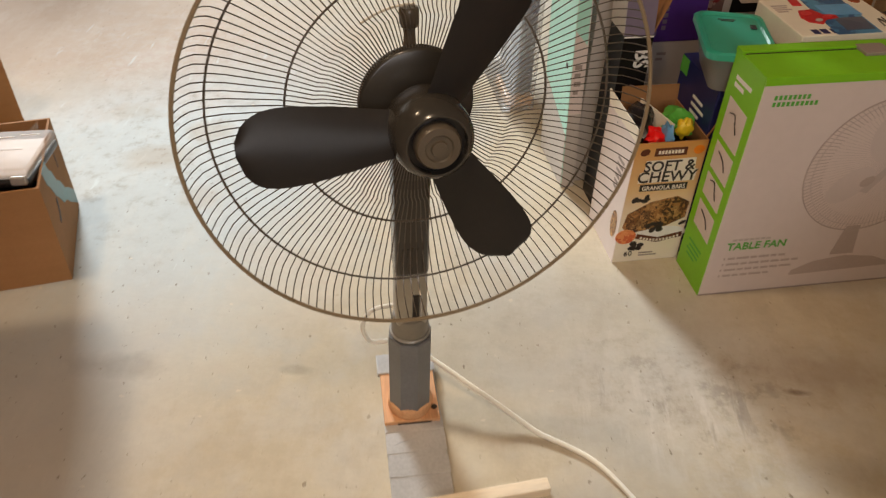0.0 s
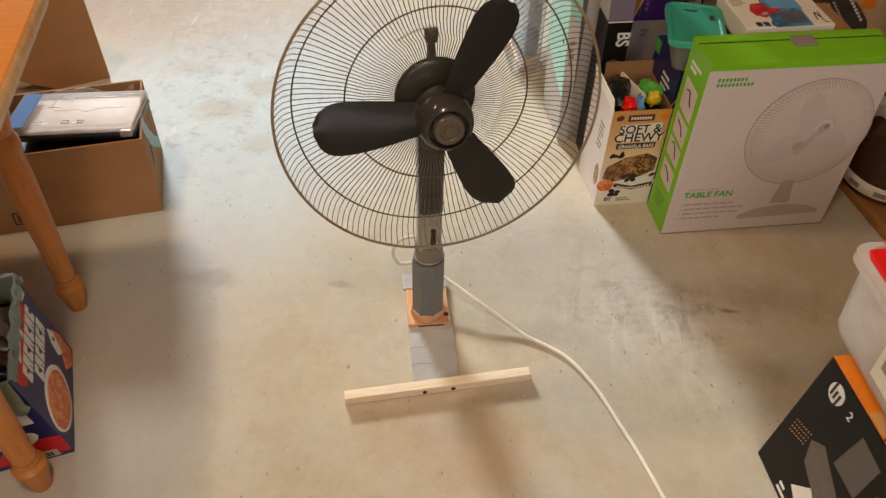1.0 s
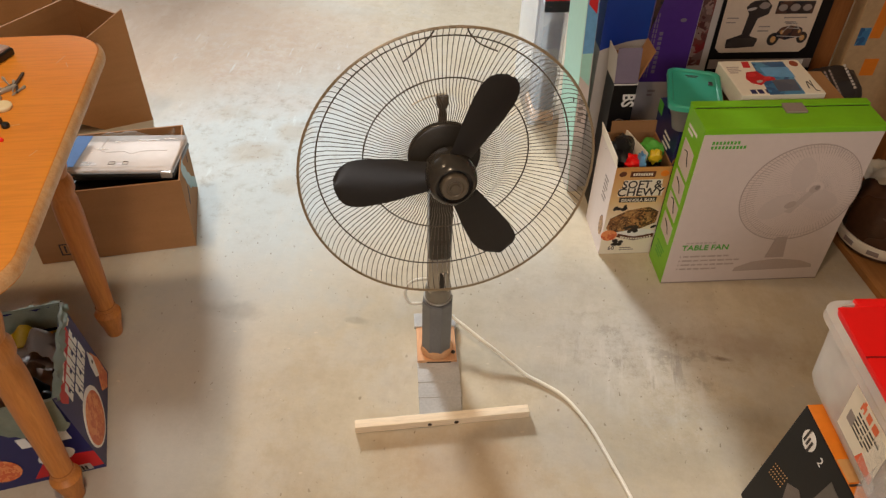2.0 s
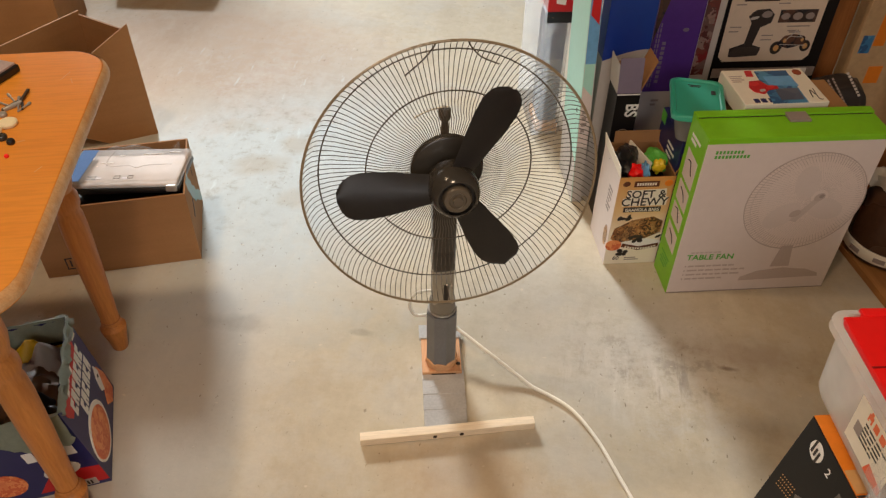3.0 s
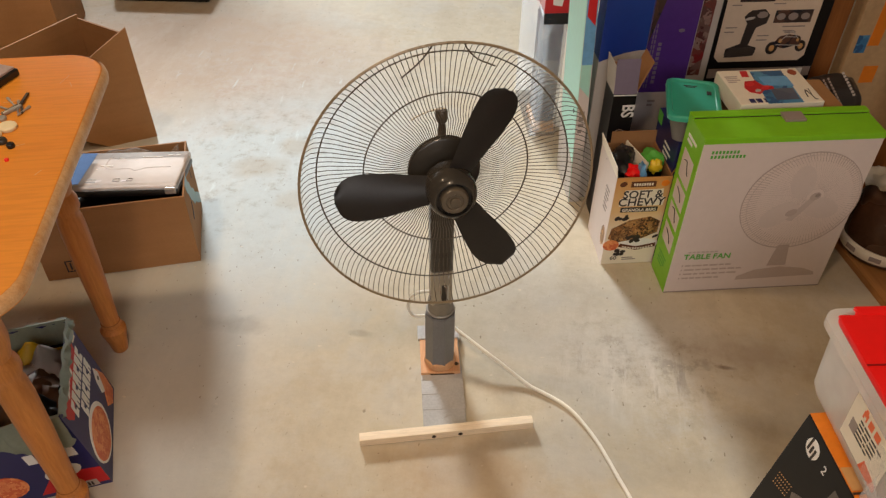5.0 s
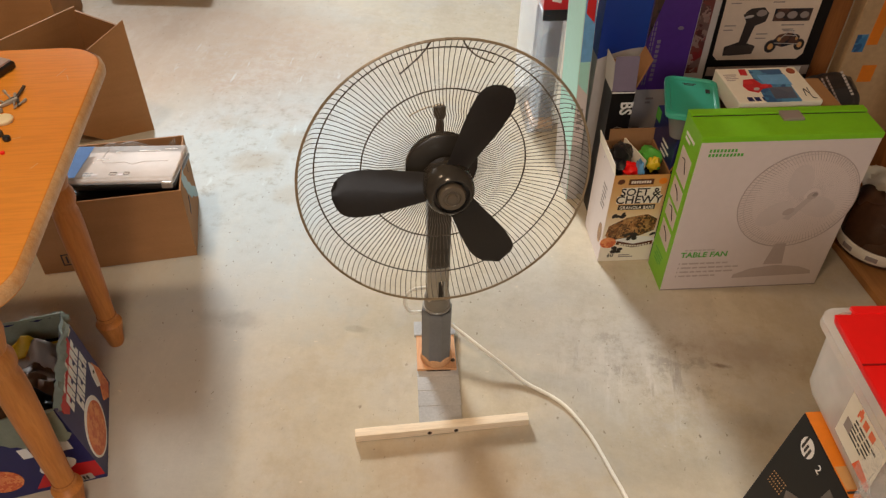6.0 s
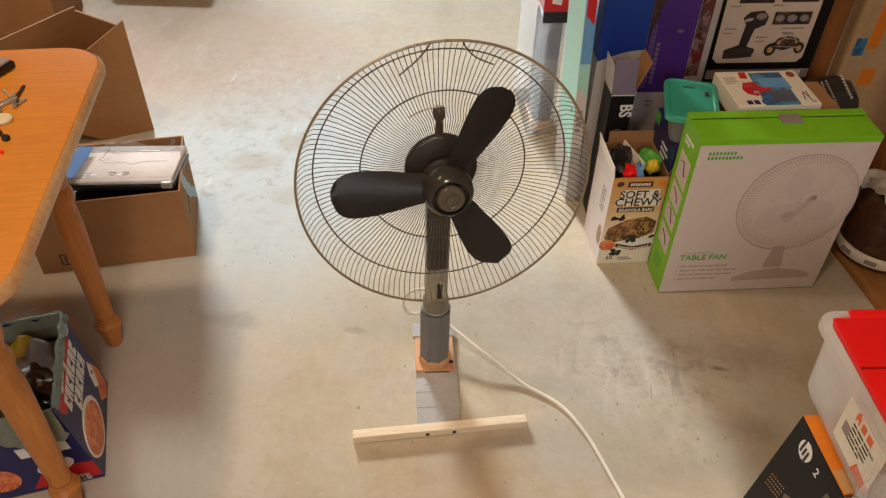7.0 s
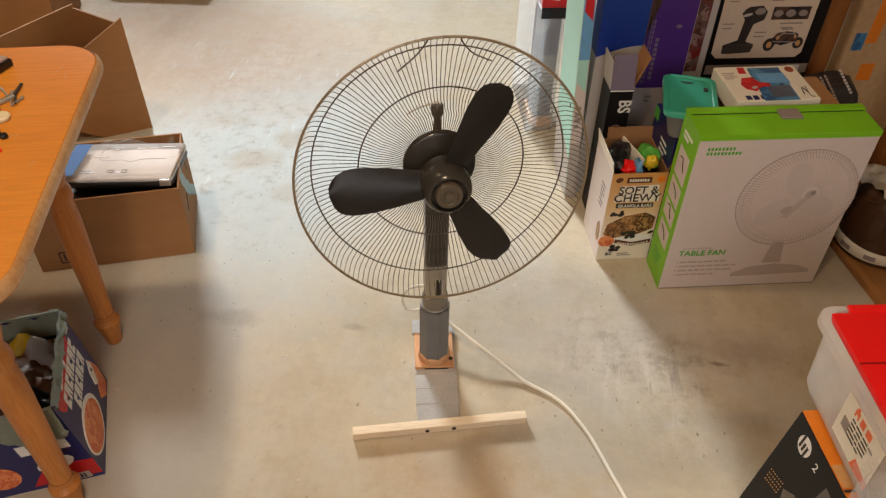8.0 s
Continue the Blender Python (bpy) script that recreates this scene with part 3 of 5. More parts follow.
    for r, z, dx in ((0.138, -0.0525, 0.005), (0.209, -0.043, 0.0)):
        part("guard_ring", tube([head @ Vector((dx + r * math.cos(i * math.pi / 40), r * math.sin(i * math.pi / 40), z)) for i in range(80)], 0.0013, 6, True), M["grille"], base, "", True)
    prof = [(0.055, -0.040), (0.088, -0.039), (0.099, -0.0385), (0.107, -0.042), (0.122, -0.0485), (0.138, -0.0512), (0.19, -0.047), (0.209, -0.0415), (0.222, -0.033), (0.230, -0.02), (0.2345, -0.008), (rim_r, 0.0)]
    # the pressed step twists the wires a little sideways
    twist = [0, 0, 0.3, 1.9, 2.6, 2.6, 2.6, 2.6, 2.6, 2.6, 2.6, 2.6]
    first = None
    COUNT = 150
    for i in range(COUNT):
        m = head @ pose(0, 0, 0, 0, 0, 360 * i / COUNT)
        if first is None:
            pts = [(r * math.cos(radians(w)), r * math.sin(radians(w)), z) for (r, z), w in zip(prof, twist)]
            ob = part("guard_wire", tube(pts, 0.00075, 3), M["grille"], base, "", True)
            first = ob.data
        else:
            ob = new("guard_wire", first)
            ob.parent = base
        ob.matrix_basis = m
    for s, sp in ((-1, 0.02), (1, 0.0)):
        hook = [(s * 0.024, rim_r - 0.004, -0.002), (s * 0.03, 0.222, -0.006), (s * 0.044, 0.208, -0.004), (s * (0.07), 0.196 - sp * 0.4, -0.002)]
        part("guard_hook", tube([head @ p for p in smooth_path(hook, 6)], 0.0013, 6), M["grille"], base, "bent wire hook", True)
    # blade hub and blades
    rotor = part("blade_hub", lathe([(0.0, -0.03), (0.036, -0.03), (0.0405, -0.022), (0.0405, 0.012), (0.039, 0.022), (0.0355, 0.031), (0.031, 0.035), (0.0292, 0.035), (0.0285, 0.024), (0.0, 0.024)], 48, m=head @ pose(0.0, 0.0, 0.01)), M["fan_dark"], base, "glossy dark blade hub", True)
    part("spinner_knob", lathe([(0.0225, 0.034), (0.0225, 0.046), (0.0205, 0.0495), (0.014, 0.0505), (0.0125, 0.0485), (0.0085, 0.0485), (0.0075, 0.0515), (0.0, 0.052)], 32, m=head), M["fan_knob"], rotor, "brown grey spinner knob", True)
    part("recess_ring", lathe([(0.0287, 0.0355), (0.0287, 0.0362), (0.0226, 0.0362), (0.0226, 0.0355)], 40, m=head), M["black_gloss"], rotor, "black recess", True)
    for a in (180, 299, 60):
        bm = bmesh.new()
        rows = []
        NR, NW = 24, 10
        for i in range(NR + 1):
            u = i / NR
            r = 0.034 + u * 0.15
            swell = math.sin(min(1.0, u / 0.8) * math.pi / 2) ** 1.2
            lead, trail = 0.022 + 0.013 * swell, 0.024 + 0.017 * swell
            if u > 0.6:
                e = (u - 0.6) / 0.4
                lead *= max(0.04, 1 - e ** 3.2) ** 0.5
                trail *= max(0.04, 1 - e ** 4.5) ** 0.5
            pitch = radians(32 - 14 * u)
            row = []
            for j in range(NW + 1):
                w = -lead + (lead + trail) * j / NW
                camber = 0.005 * (1 - (2 * j / NW - 1) ** 2)
                row.append(bm.verts.new((r, w * math.cos(pitch * 0.6), w * math.sin(pitch) * 0.75 + camber + 0.004)))
            rows.append(row)
        for p, q in zip(rows, rows[1:]):
            for j in range(NW):
                bm.faces.new((p[j], p[j + 1], q[j + 1], q[j]))
        bmesh.ops.solidify(bm, geom=bm.faces[:], thickness=0.002)
        bmesh.ops.transform(bm, matrix=head @ pose(0, 0, 0, 0, 0, a), verts=bm.verts)
        part("blade", bm, M["fan_blade"], base, "dark smoke grey blade", True)
    return base


fan()

cord_pts = [(0.02, 0.985, 0.05), (0.043, 0.975, 0.05), (0.056, 0.968, 0.045), (0.084, 0.95, 0.041), (0.12, 0.927, 0.034), (0.164, 0.903, 0.022), (0.199, 0.883, 0.012), (0.229, 0.865, 0.006), (0.263, 0.85, 0.004), (0.296, 0.832, 0.004), (0.322, 0.81, 0.004), (0.348, 0.778, 0.004), (0.372, 0.742, 0.004), (0.392, 0.704, 0.004), (0.41, 0.668, 0.004), (0.43, 0.629, 0.004), (0.47, 0.54, 0.004), (0.52, 0.42, 0.004), (0.56, 0.28, 0.004)]
power_cord = thing("power_cord", pose(0, 0, 0), "white rubber power cord lying across the floor", "cord")
part("cable", tube(smooth_path(cord_pts), 0.004, 8), M["cord"], power_cord, "", True)
loop_pts = [(0.03, 0.922, 0.19), (0.005, 0.936, 0.188), (-0.03, 0.936, 0.176), (-0.045, 0.928, 0.150), (-0.034, 0.925, 0.122), (-0.004, 0.932, 0.118), (0.004, 0.95, 0.09), (0.006, 0.975, 0.06), (0.02, 0.985, 0.05)]
part("cable_loop", tube(smooth_path(loop_pts), 0.0034, 8), M["cord"], power_cord, "", True)


# ---- table ----
def table():
    H = 0.62
    th = thing("table", pose(-0.685, 0.843, 0, 0, 0, 15.5), "small orange varnished pine table with turned legs", "table")
    IN, W = 0.111, 0.936
    bm = bmesh.new()
    top = []
    x0, x1, y0, y1, R = IN - W, IN, -0.51, 0.192, 0.085
    for cx, cy, a0 in ((x1 - R, y1 - R, 0), (x0 + R, y1 - R, 90), (x0 + R, y0 + R, 180), (x1 - R, y0 + R, 270)):
        for k in range(9):
            a = radians(a0 + k * 11.25)
            top.append((cx + R * math.cos(a), cy + R * math.sin(a)))
    lay = [(-0.012, H - 0.028), (-0.003, H - 0.026), (0.0, H - 0.016), (-0.002, H - 0.006), (-0.008, H)]
    rings = []
    for inset, z in lay:
        ring = []
        n = len(top)
        for i, (x, y) in enumerate(top):
            ax, ay = top[i - 1]
            bx_, by = top[(i + 1) % n]
            nx, ny = (by - ay), -(bx_ - ax)
            q = math.hypot(nx, ny) or 1
            ring.append(bm.verts.new((x + inset * nx / q, y + inset * ny / q, z)))
        rings.append(ring)
    for a, b in zip(rings, rings[1:]):
        for i in range(len(a)):
            bm.faces.new((a[i], a[(i + 1) % len(a)], b[(i + 1) % len(a)], b[i]))
    bm.faces.new(rings[0][::-1])
    bm.faces.new(rings[-1])
    slab_top = part("tabletop", bm, M["table"], th, "orange varnished tabletop with rounded corners", True)
    # paler band round the edge, a little proud of the slab
    eb = bmesh.new()
    bands = []
    for out, z in ((0.0, H - 0.022), (0.0012, H - 0.016), (-0.0008, H - 0.0055), (-0.006, H + 0.0002)):
        ring = []
        for i, (x, y) in enumerate(top):
            ax, ay = top[i - 1]
            bx_, by = top[(i + 1) % len(top)]
            nx, ny = (by - ay), -(bx_ - ax)
            q = math.hypot(nx, ny) or 1
            w = 0.0016 * noise.noise(Vector((x * 30, y * 30, z * 9)))
            ring.append(eb.verts.new((x + (out + w) * nx / q, y + (out + w) * ny / q, z)))
        bands.append(ring)
    for a, b in zip(bands, bands[1:]):
        for i in range(len(a)):
            eb.faces.new((a[i], a[(i + 1) % len(a)], b[(i + 1) % len(a)], b[i]))
    part("worn_edge", eb, M["worn_edge"], slab_top, "pale edge", True)
    for x, y, l, turn in ((0.045, 0.09, 0.03, 70), (0.06, 0.07, 0.018, 110), (-0.03, 0.02, 0.022, 5), (0.07, -0.2, 0.016, 60), (0.02, -0.12, 0.02, 20)):
        part("scratch", box(-l / 2, l / 2, -0.0006, 0.0006, H - 0.0002, H + 0.0003), M["worn_edge"], slab_top, "", m=pose(x, y, 0, 0, 0, turn))
    ap = bmesh.new()
    for X0, X1, Y0, Y1 in ((-0.70, 0.0, -0.012, 0.012), (-0.70, 0.0, -0.402, -0.378), (-0.012, 0.012, -0.378, -0.012), (-0.712, -0.688, -0.378, -0.012)):
        slab(ap, X0, X1, Y0, Y1, H - 0.1, H - 0.028)
    part("apron", ap, M["leg"], th)
    prof = [(0.0175, 0), (0.0195, 0.004), (0.0235, 0.03), (0.0305, 0.058), (0.031, 0.066), (0.0235, 0.073), (0.0195, 0.076), (0.0245, 0.080), (0.0215, 0.087), (0.0235, 0.14), (0.0275, 0.25), (0.0295, 0.34), (0.028, 0.375), (0.0245, 0.388), (0.031, 0.402), (0.0315, 0.42), (0.0245, 0.434), (0.029, 0.448), (0.034, 0.47), (0.034, H - 0.028)]
    for x, y in ((0, 0), (0.0, -0.402), (-0.70, 0), (-0.70, -0.402)):
        part("leg", lathe([(r * 0.88, z) for r, z in prof], 24, m=pose(x, y, 0)), M["leg"], th, "turned pine leg", True)
        for z, r in ((0.0775, 0.0186), (0.0885, 0.0196)):
            part("groove", tube([(x + r * math.cos(k * math.pi / 10), y + r * math.sin(k * math.pi / 10), z) for k in range(20)], 0.0011, 5, True), M["post"], th, "dark turned groove", True)
    return th


table()


# ---- the pile beside the fan: its own frame, x along the fronts, y deeper ----
PILE = pose(0.533, 1.205, 0, 0, 0, 12.5)


def fan_box():
    W, D, H = 0.39, 0.10, 0.441
    t = thing("fan_box", PILE, "white and lime green cardboard box of a table fan", "box")
    body = part("body", box(0, W, 0, D, 0, H, 0.002), M["white"], t, "white printed carton")
    part("side_panel", box(-0.0012, 0.004, 0.001, D - 0.001, 0.001, H - 0.001), M["green"], body, "lime green printed side")
    part("top_panel", box(-0.0006, W + 0.0006, -0.0006, D * 0.78, H - 0.003, H + 0.0016, 0.0008), M["green"], body, "lime green lid")
    part("lid_flap", box(-0.001, W + 0.001, D * 0.80, D + 0.002, H - 0.003, H + 0.006, 0.001), M["green"], body, "lime green tuck flap")
    part("lid_gap", box(0.004, W - 0.004, D * 0.775, D * 0.80, H - 0.001, H + 0.0022), M["dark_ink"], body)
    part("front_band", sheet(rect(0.0, W, H - 0.012, H - 0.0005), 0.0007), M["green"], body)
    part("base_shadow_band", sheet(rect(0.0, W, 0.0, 0.003), 0.0006), M["grey_ink"], body)
    part("tape_tab", box(0.192, 0.238, D * 0.52, D * 0.86, H + 0.0018, H + 0.0075, 0.001), M["grey_ink"], body, "grey tape tab")
    # pictures down the green side
    sm = side_of((-0.0012, D, 0), -90)
    for i, (zc, hh) in enumerate(((0.335, 0.036), (0.262, 0.026), (0.203, 0.022), (0.140, 0.026))):
        part("side_picture", sheet([(0.02, zc - hh), (0.082, zc - hh - 0.006), (0.082, zc + hh - 0.006), (0.02, zc + hh)], 0.0006, sm), M["white"], body)
        part("side_drawing", tube([sm @ p for p in smooth_path([(0.035, -0.0012, zc + 0.012), (0.05, -0.0012, zc + 0.016 - 0.01 * (i % 2)), (0.058, -0.0012, zc), (0.066, -0.0012, zc - 0.012)], 4)], 0.0011, 4), M["dark_ink"], body)
    part("side_print", bars([[(0, 0.05)], [(0, 0.03)]], 0.022, 0.402, 0.012, 0.007, m=sm), M["white_ink"], body)
    part("side_print", bars([[(0, 0.05)], [(0.006, 0.04)], [(0, 0.045)], [(0.004, 0.03)]], 0.022, 0.075, 0.010, 0.004, m=sm), M["green_ink"], body)
    # front print
    part("brand_bars", bars([[(k * 0.0078, 0.0048) for k in range(8)], [(k * 0.0078, 0.0048) for k in range(10)]], 0.022, 0.404, 0.0115, 0.0075), M["green_ink"], body)
    lettering("title_print", "TABLE FAN", 0.0225, M["green_ink"], body, pose(0.083, 0, 0.106), 0.0, 1.0, 0.0004)
    part("small_print", bars([[(k * 0.0105, 0.008) for k in range(7)]], 0.034, 0.126, 0.01, 0.0036), M["pale_ink"], body)
    wordy = []
    rw = random.Random(8)
    for length in (0.105, 0.135, 0.125, 0.085):
        row, x = [(-0.008, 0.003)], 0.0
        while x < length:
            w = rw.uniform(0.01, 0.024)
            row.append((x, w))
            x += w + 0.0035
        wordy.append(row)
    part("small_print", bars(wordy, 0.036, 0.083, 0.0135, 0.0046), M["print_tan"], body)
    # the printed picture of a table fan
    cx, cz, R = 0.259, 0.266, 0.134
    PRINT_TINT = plain("print tint", srgb(207, 192, 185), 0.5, 0.04, 30, 0.0)
    pic = part("picture_disc", sheet(oval(cx, cz, R, R * 1.0, 48), 0.0004), plain("print tint", srgb(216, 200, 192), 0.5, 0.04, 30, 0.0), body)
    part("picture_rim", tube([(x, -0.0006, z) for x, z in oval(cx, cz, R, R, 48)], 0.0014, 4, True), M["print_tan"], body)
    ring = bmesh.new()
    for k in range(100):
        a = 2 * math.pi * k / 100
        tube([(cx + 0.03 + 0.02 * math.cos(a), -0.0005, cz + 0.014 + 0.02 * math.sin(a)), (cx + 0.006 + R * 0.8 * math.cos(a), -0.0005, cz + 0.003 + R * 0.8 * math.sin(a))], 0.0003, 3, False, ring)
    tagged(part("picture_wire", ring, M["pale_ink"], body), kind="stuff")
    outer = bmesh.new()
    for k in range(110):
        a = 2 * math.pi * k / 110
        tube([(cx + 0.006 + R * 0.8 * math.cos(a), -0.0006, cz + 0.003 + R * 0.8 * math.sin(a)), (cx + R * math.cos(a + 0.02), -0.0006, cz + R * math.sin(a + 0.02))], 0.0007, 3, False, outer)
    tagged(part("picture_outer_wire", outer, M["print_tan"], body), kind="stuff")
    part("picture_motor", sheet(oval(cx - 0.012, cz - 0.03, 0.014, 0.009, 18, 0.5), 0.0012), M["print_tan"], body)
    for k in range(3):
        a = radians(100 + 120 * k)
        part("picture_blade", sheet(oval(cx + 0.055 * math.cos(a), cz + 0.055 * math.sin(a), 0.046, 0.028, 20, a), 0.0007), PRINT_TINT, body)
    part("picture_arm", sheet([(cx - 0.02, cz - 0.05), (cx - 0.004, cz - 0.055), (cx + 0.035, cz + 0.008), (cx + 0.024, cz + 0.016)], 0.0009), M["pale_ink"], body)
    part("picture_ring", tube([(x, -0.0006, z) for x, z in oval(cx + 0.004, cz + 0.002, R * 0.93, R * 0.93, 48)], 0.0008, 4, True), M["pale_ink"], body)
    part("picture_hub", sheet(oval(cx + 0.03, cz + 0.014, 0.013, 0.010, 20, 0.6), 0.001), M["print_tan"], body)
    part("picture_hub_cap", sheet(oval(cx + 0.034, cz + 0.017, 0.006, 0.005, 14, 0.6), 0.0014), M["grey_ink"], body)
    part("picture_stem", sheet([(cx - 0.022, 0.075), (cx + 0.024, 0.075), (cx + 0.014, 0.14), (cx - 0.012, 0.14)], 0.001), M["print_tan"], body)
    part("picture_base", sheet([(0.17, 0.033), (0.365, 0.038), (0.362, 0.048), (0.33, 0.062), (0.27, 0.07), (0.21, 0.062), (0.172, 0.044)], 0.0011), M["print_tan"], body)
    return t


fan_box()


def granola_box():
    W, D, H = 0.131, 0.146, 0.267
    t = thing("granola_bar_box", PILE @ pose(-0.128, 0.112, 0), "open granola bar carton filled with small toys", "box")
    body = part("body", carton(W, D, H, 0.002), M["card_in"], t, "opened carton")
    part("front_print", sheet(rect(0, W, 0, H), 0.0008), M["granola"], body, "printed front fading from tan to cream")
    brown = plain("brown ink", srgb(92, 44, 22), 0.5, 0.1, 50, 0)
    part("brand_plate", sheet(rect(0.036, 0.095, H - 0.027, H - 0.011), 0.0016), brown, body)
    part("brand_bars", bars([[(k * 0.006, 0.0042) for k in range(8)]], 0.042, H - 0.0225, 0.01, 0.007, m=pose(0, -0.0016, 0)), M["cream"], body)
    part("nut_print", sheet(oval(0.018, H - 0.018, 0.009, 0.007, 12, 0.4), 0.0014), brown, body)
    part("nut_print", sheet(oval(0.117, H - 0.018, 0.01, 0.009, 14), 0.0014), M["orange"], body)
    part("title_shadow", sheet([(0.016, 0.184), (0.016, 0.206), (0.024, 0.208), (0.024, 0.231), (0.116, 0.233), (0.118, 0.21), (0.124, 0.208), (0.122, 0.184)], 0.0013), M["cream"], body)
    lettering("title_print", "SOFT &", 0.031, M["dark_ink"], body, pose(0.069, -0.0014, 0.2085), 0, 0.95, 0.0004)
    lettering("title_print", "CHEWY", 0.032, M["dark_ink"], body, pose(0.069, -0.0014, 0.1855), 0, 0.98, 0.0004)
    part("subtitle_plate", sheet(rect(0.022, 0.112, 0.166, 0.180), 0.0017), M["dark_ink"], body)
    lettering("subtitle_print", "GRANOLA BARS", 0.0125, M["cream"], body, pose(0.067, -0.0017, 0.1685), 0, 0.9, 0.0002)
    part("picture_bar", sheet([(0.005, 0.085), (0.02, 0.07), (0.09, 0.082), (0.125, 0.1), (0.126, 0.135), (0.1, 0.15), (0.05, 0.14), (0.01, 0.115)], 0.0017), M["cookie"], body, "picture of a granola bar")
    part("picture_bowl", sheet(oval(0.085, 0.065, 0.05, 0.016, 24), 0.0016), M["white_ink"], body)
    part("flavour_ribbon", sheet([(0.036, 0.056), (0.08, 0.044), (0.128, 0.054), (0.128, 0.066), (0.08, 0.056), (0.038, 0.067)], 0.002), brown, body, "curved brown ribbon")
    for k in range(12):
        x = 0.045 + k * 0.0066
        zr = 0.0475 + 0.009 * ((x - 0.081) / 0.042) ** 2
        part("ribbon_bar", sheet(rect(x, x + 0.0042, zr, zr + 0.005), 0.0024), M["cream"], body)
    part("fruit_picture", sheet(oval(0.016, 0.062, 0.02, 0.017, 20), 0.0018), M["flakes"], body, "picture of a peach coloured cookie")
    rnd = random.Random(4)
    for k in range(22):
        x, z = rnd.choice(((rnd.uniform(0.008, 0.05), rnd.uniform(0.142, 0.16)), (rnd.uniform(0.05, 0.125), rnd.uniform(0.07, 0.098)), (rnd.uniform(0.03, 0.05), rnd.uniform(0.03, 0.045))))
        part("chip_print", sheet(oval(x, z, rnd.uniform(0.004, 0.008), rnd.uniform(0.003, 0.006), 10, rnd.random()), 0.0021), M["dark_ink"], body)
    lettering("count_print", "60", 0.017, M["dark_ink"], body, pose(0.028, -0.001, 0.014))
    part("weight_bars", bars([[(0, 0.028)], [(0, 0.036)]], 0.05, 0.018, 0.006, 0.0028, m=pose(0, -0.0008, 0)), M["grey_ink"], body)
    sm = side_of((0, D, 0), -90)
    part("side_print", sheet(rect(0, D, 0, H), 0.0008, sm), M["white"], body, "white printed side")
    part("side_table", bars([[(0, 0.03)], [(0, 0.028)], [(0, 0.03)], [(0, 0.02)], [(0, 0.03)], [(0, 0.026)]], 0.085, 0.2, 0.012, 0.006, m=sm @ pose(0, -0.0008, 0)), M["grey_ink"], body)
    part("side_picture", sheet(oval(0.12, 0.075, 0.014, 0.03, 16), 0.0014, sm), M["cookie"], body)
    part("flap", box(0, 0.002, 0, D, 0, 0.03), M["cream"], t, "", m=pose(-0.001, 0, H, 0, -8))
    part("flap", box(-0.001, 0.001, 0.01, D, 0, 0.075), M["card_in"], t, "raised brown flap", m=pose(W, 0, H - 0.005, 0, 24))
    part("flap", box(0.02, W, 0, 0.002, 0, 0.03), M["card_in"], t, "", m=pose(0, D - 0.002, H, -8))
    part("divider", box(0.06, 0.064, -0.004, 0.1, 0.12, H + 0.012), M["cream"], t, "folded white insert", m=pose(0, 0.03, 0, 0, 5, 14))
    toys = [("toy_yellow", (0.098, 0.034, 0.272), (0.014, 0.011, 0.019), "yellow"), ("toy_green", (0.105, 0.075, 0.262), (0.026, 0.034, 0.022), "green_ink"), ("toy_red", (0.05, 0.04, 0.248), (0.02, 0.024, 0.02), "red"), ("toy_blue", (0.067, 0.028, 0.256), (0.008, 0.02, 0.03), "sky"), ("toy_black", (0.03, 0.08, 0.255), (0.026, 0.04, 0.03), "black_gloss"), ("toy_black", (0.045, 0.105, 0.25), (0.03, 0.028, 0.03), "fan_dark")]
    for nm, p, s, mt in toys:
        bm = bmesh.new()
        bmesh.ops.create_icosphere(bm, subdivisions=3, radius=1)
        for v in bm.verts:
            v.co = v.co * (1 + 0.45 * noise.noise(v.co * 1.9 + Vector(p) * 40))
            v.co = Vector((v.co.x * s[0], v.co.y * s[1], v.co.z * s[2]))
        ob = part(nm.split("_")[0], bm, M[mt], None, "", True, PILE @ pose(-0.128, 0.112, 0) @ pose(*p))
        tagged(ob, "small " + nm.split("_")[1] + " plastic toy in the granola carton", "toy", "toys in the carton")
    part("filling", box(0.004, W - 0.004, 0.004, D - 0.004, 0.004, 0.235, 0.01), M["bag"], t, "dark filling of the carton")
    return t


granola_box()


def black_box():
    W, D, H = 0.056, 0.072, 0.384
    t = thing("narrow_black_box", PILE @ pose(-0.112, 0.285, 0), "tall narrow black box with its flaps open", "box")
    body = part("body", carton(W, D, H, 0.002), M["black"], t, "black printed carton")
    part("inner_wall", box(0.002, W - 0.002, D - 0.005, D - 0.002, 0.1, H + 0.05), M["card_in"], t, "brown inner wall")
    part("flap", box(0, W, 0, 0.002, 0, 0.085), M["lilac"], t, "grey lilac inside of the front flap", m=pose(0, 0.001, H, -10))
    part("flap", box(0, 0.002, 0.004, D, 0, 0.075), M["palegrey"], t, "", m=pose(-0.001, 0, H, 0, -4))
    part("flap", box(-0.002, 0, 0.004, D, 0, 0.085), M["card_in"], t, "brown side flap", m=pose(W, 0, H, 0, 20))
    part("edge_line", sheet(rect(0, W, H - 0.004, H - 0.001), 0.0006), M["white_ink"], body)
    lettering("print", "BS", 0.042, M["white_ink"], body, pose(0.027, -0.0006, H - 0.045) @ pose(0, 0, 0, 0, 90), 0, 0.85, 0.001)
    rb = bmesh.new()
    for k in range(4):
        z = H - 0.098 - k * 0.028
        tube([(x, -0.0012, zz) for x, zz in oval(0.029, z - 0.01, 0.0135, 0.0105, 12)], 0.0008, 4, True, rb)
        tube([(x, -0.0012, zz) for x, zz in oval(0.029, z - 0.01, 0.006, 0.0045, 8)], 0.0006, 4, True, rb)
    part("outline_print", rb, M["grey_ink"], body)
    return t


black_box()


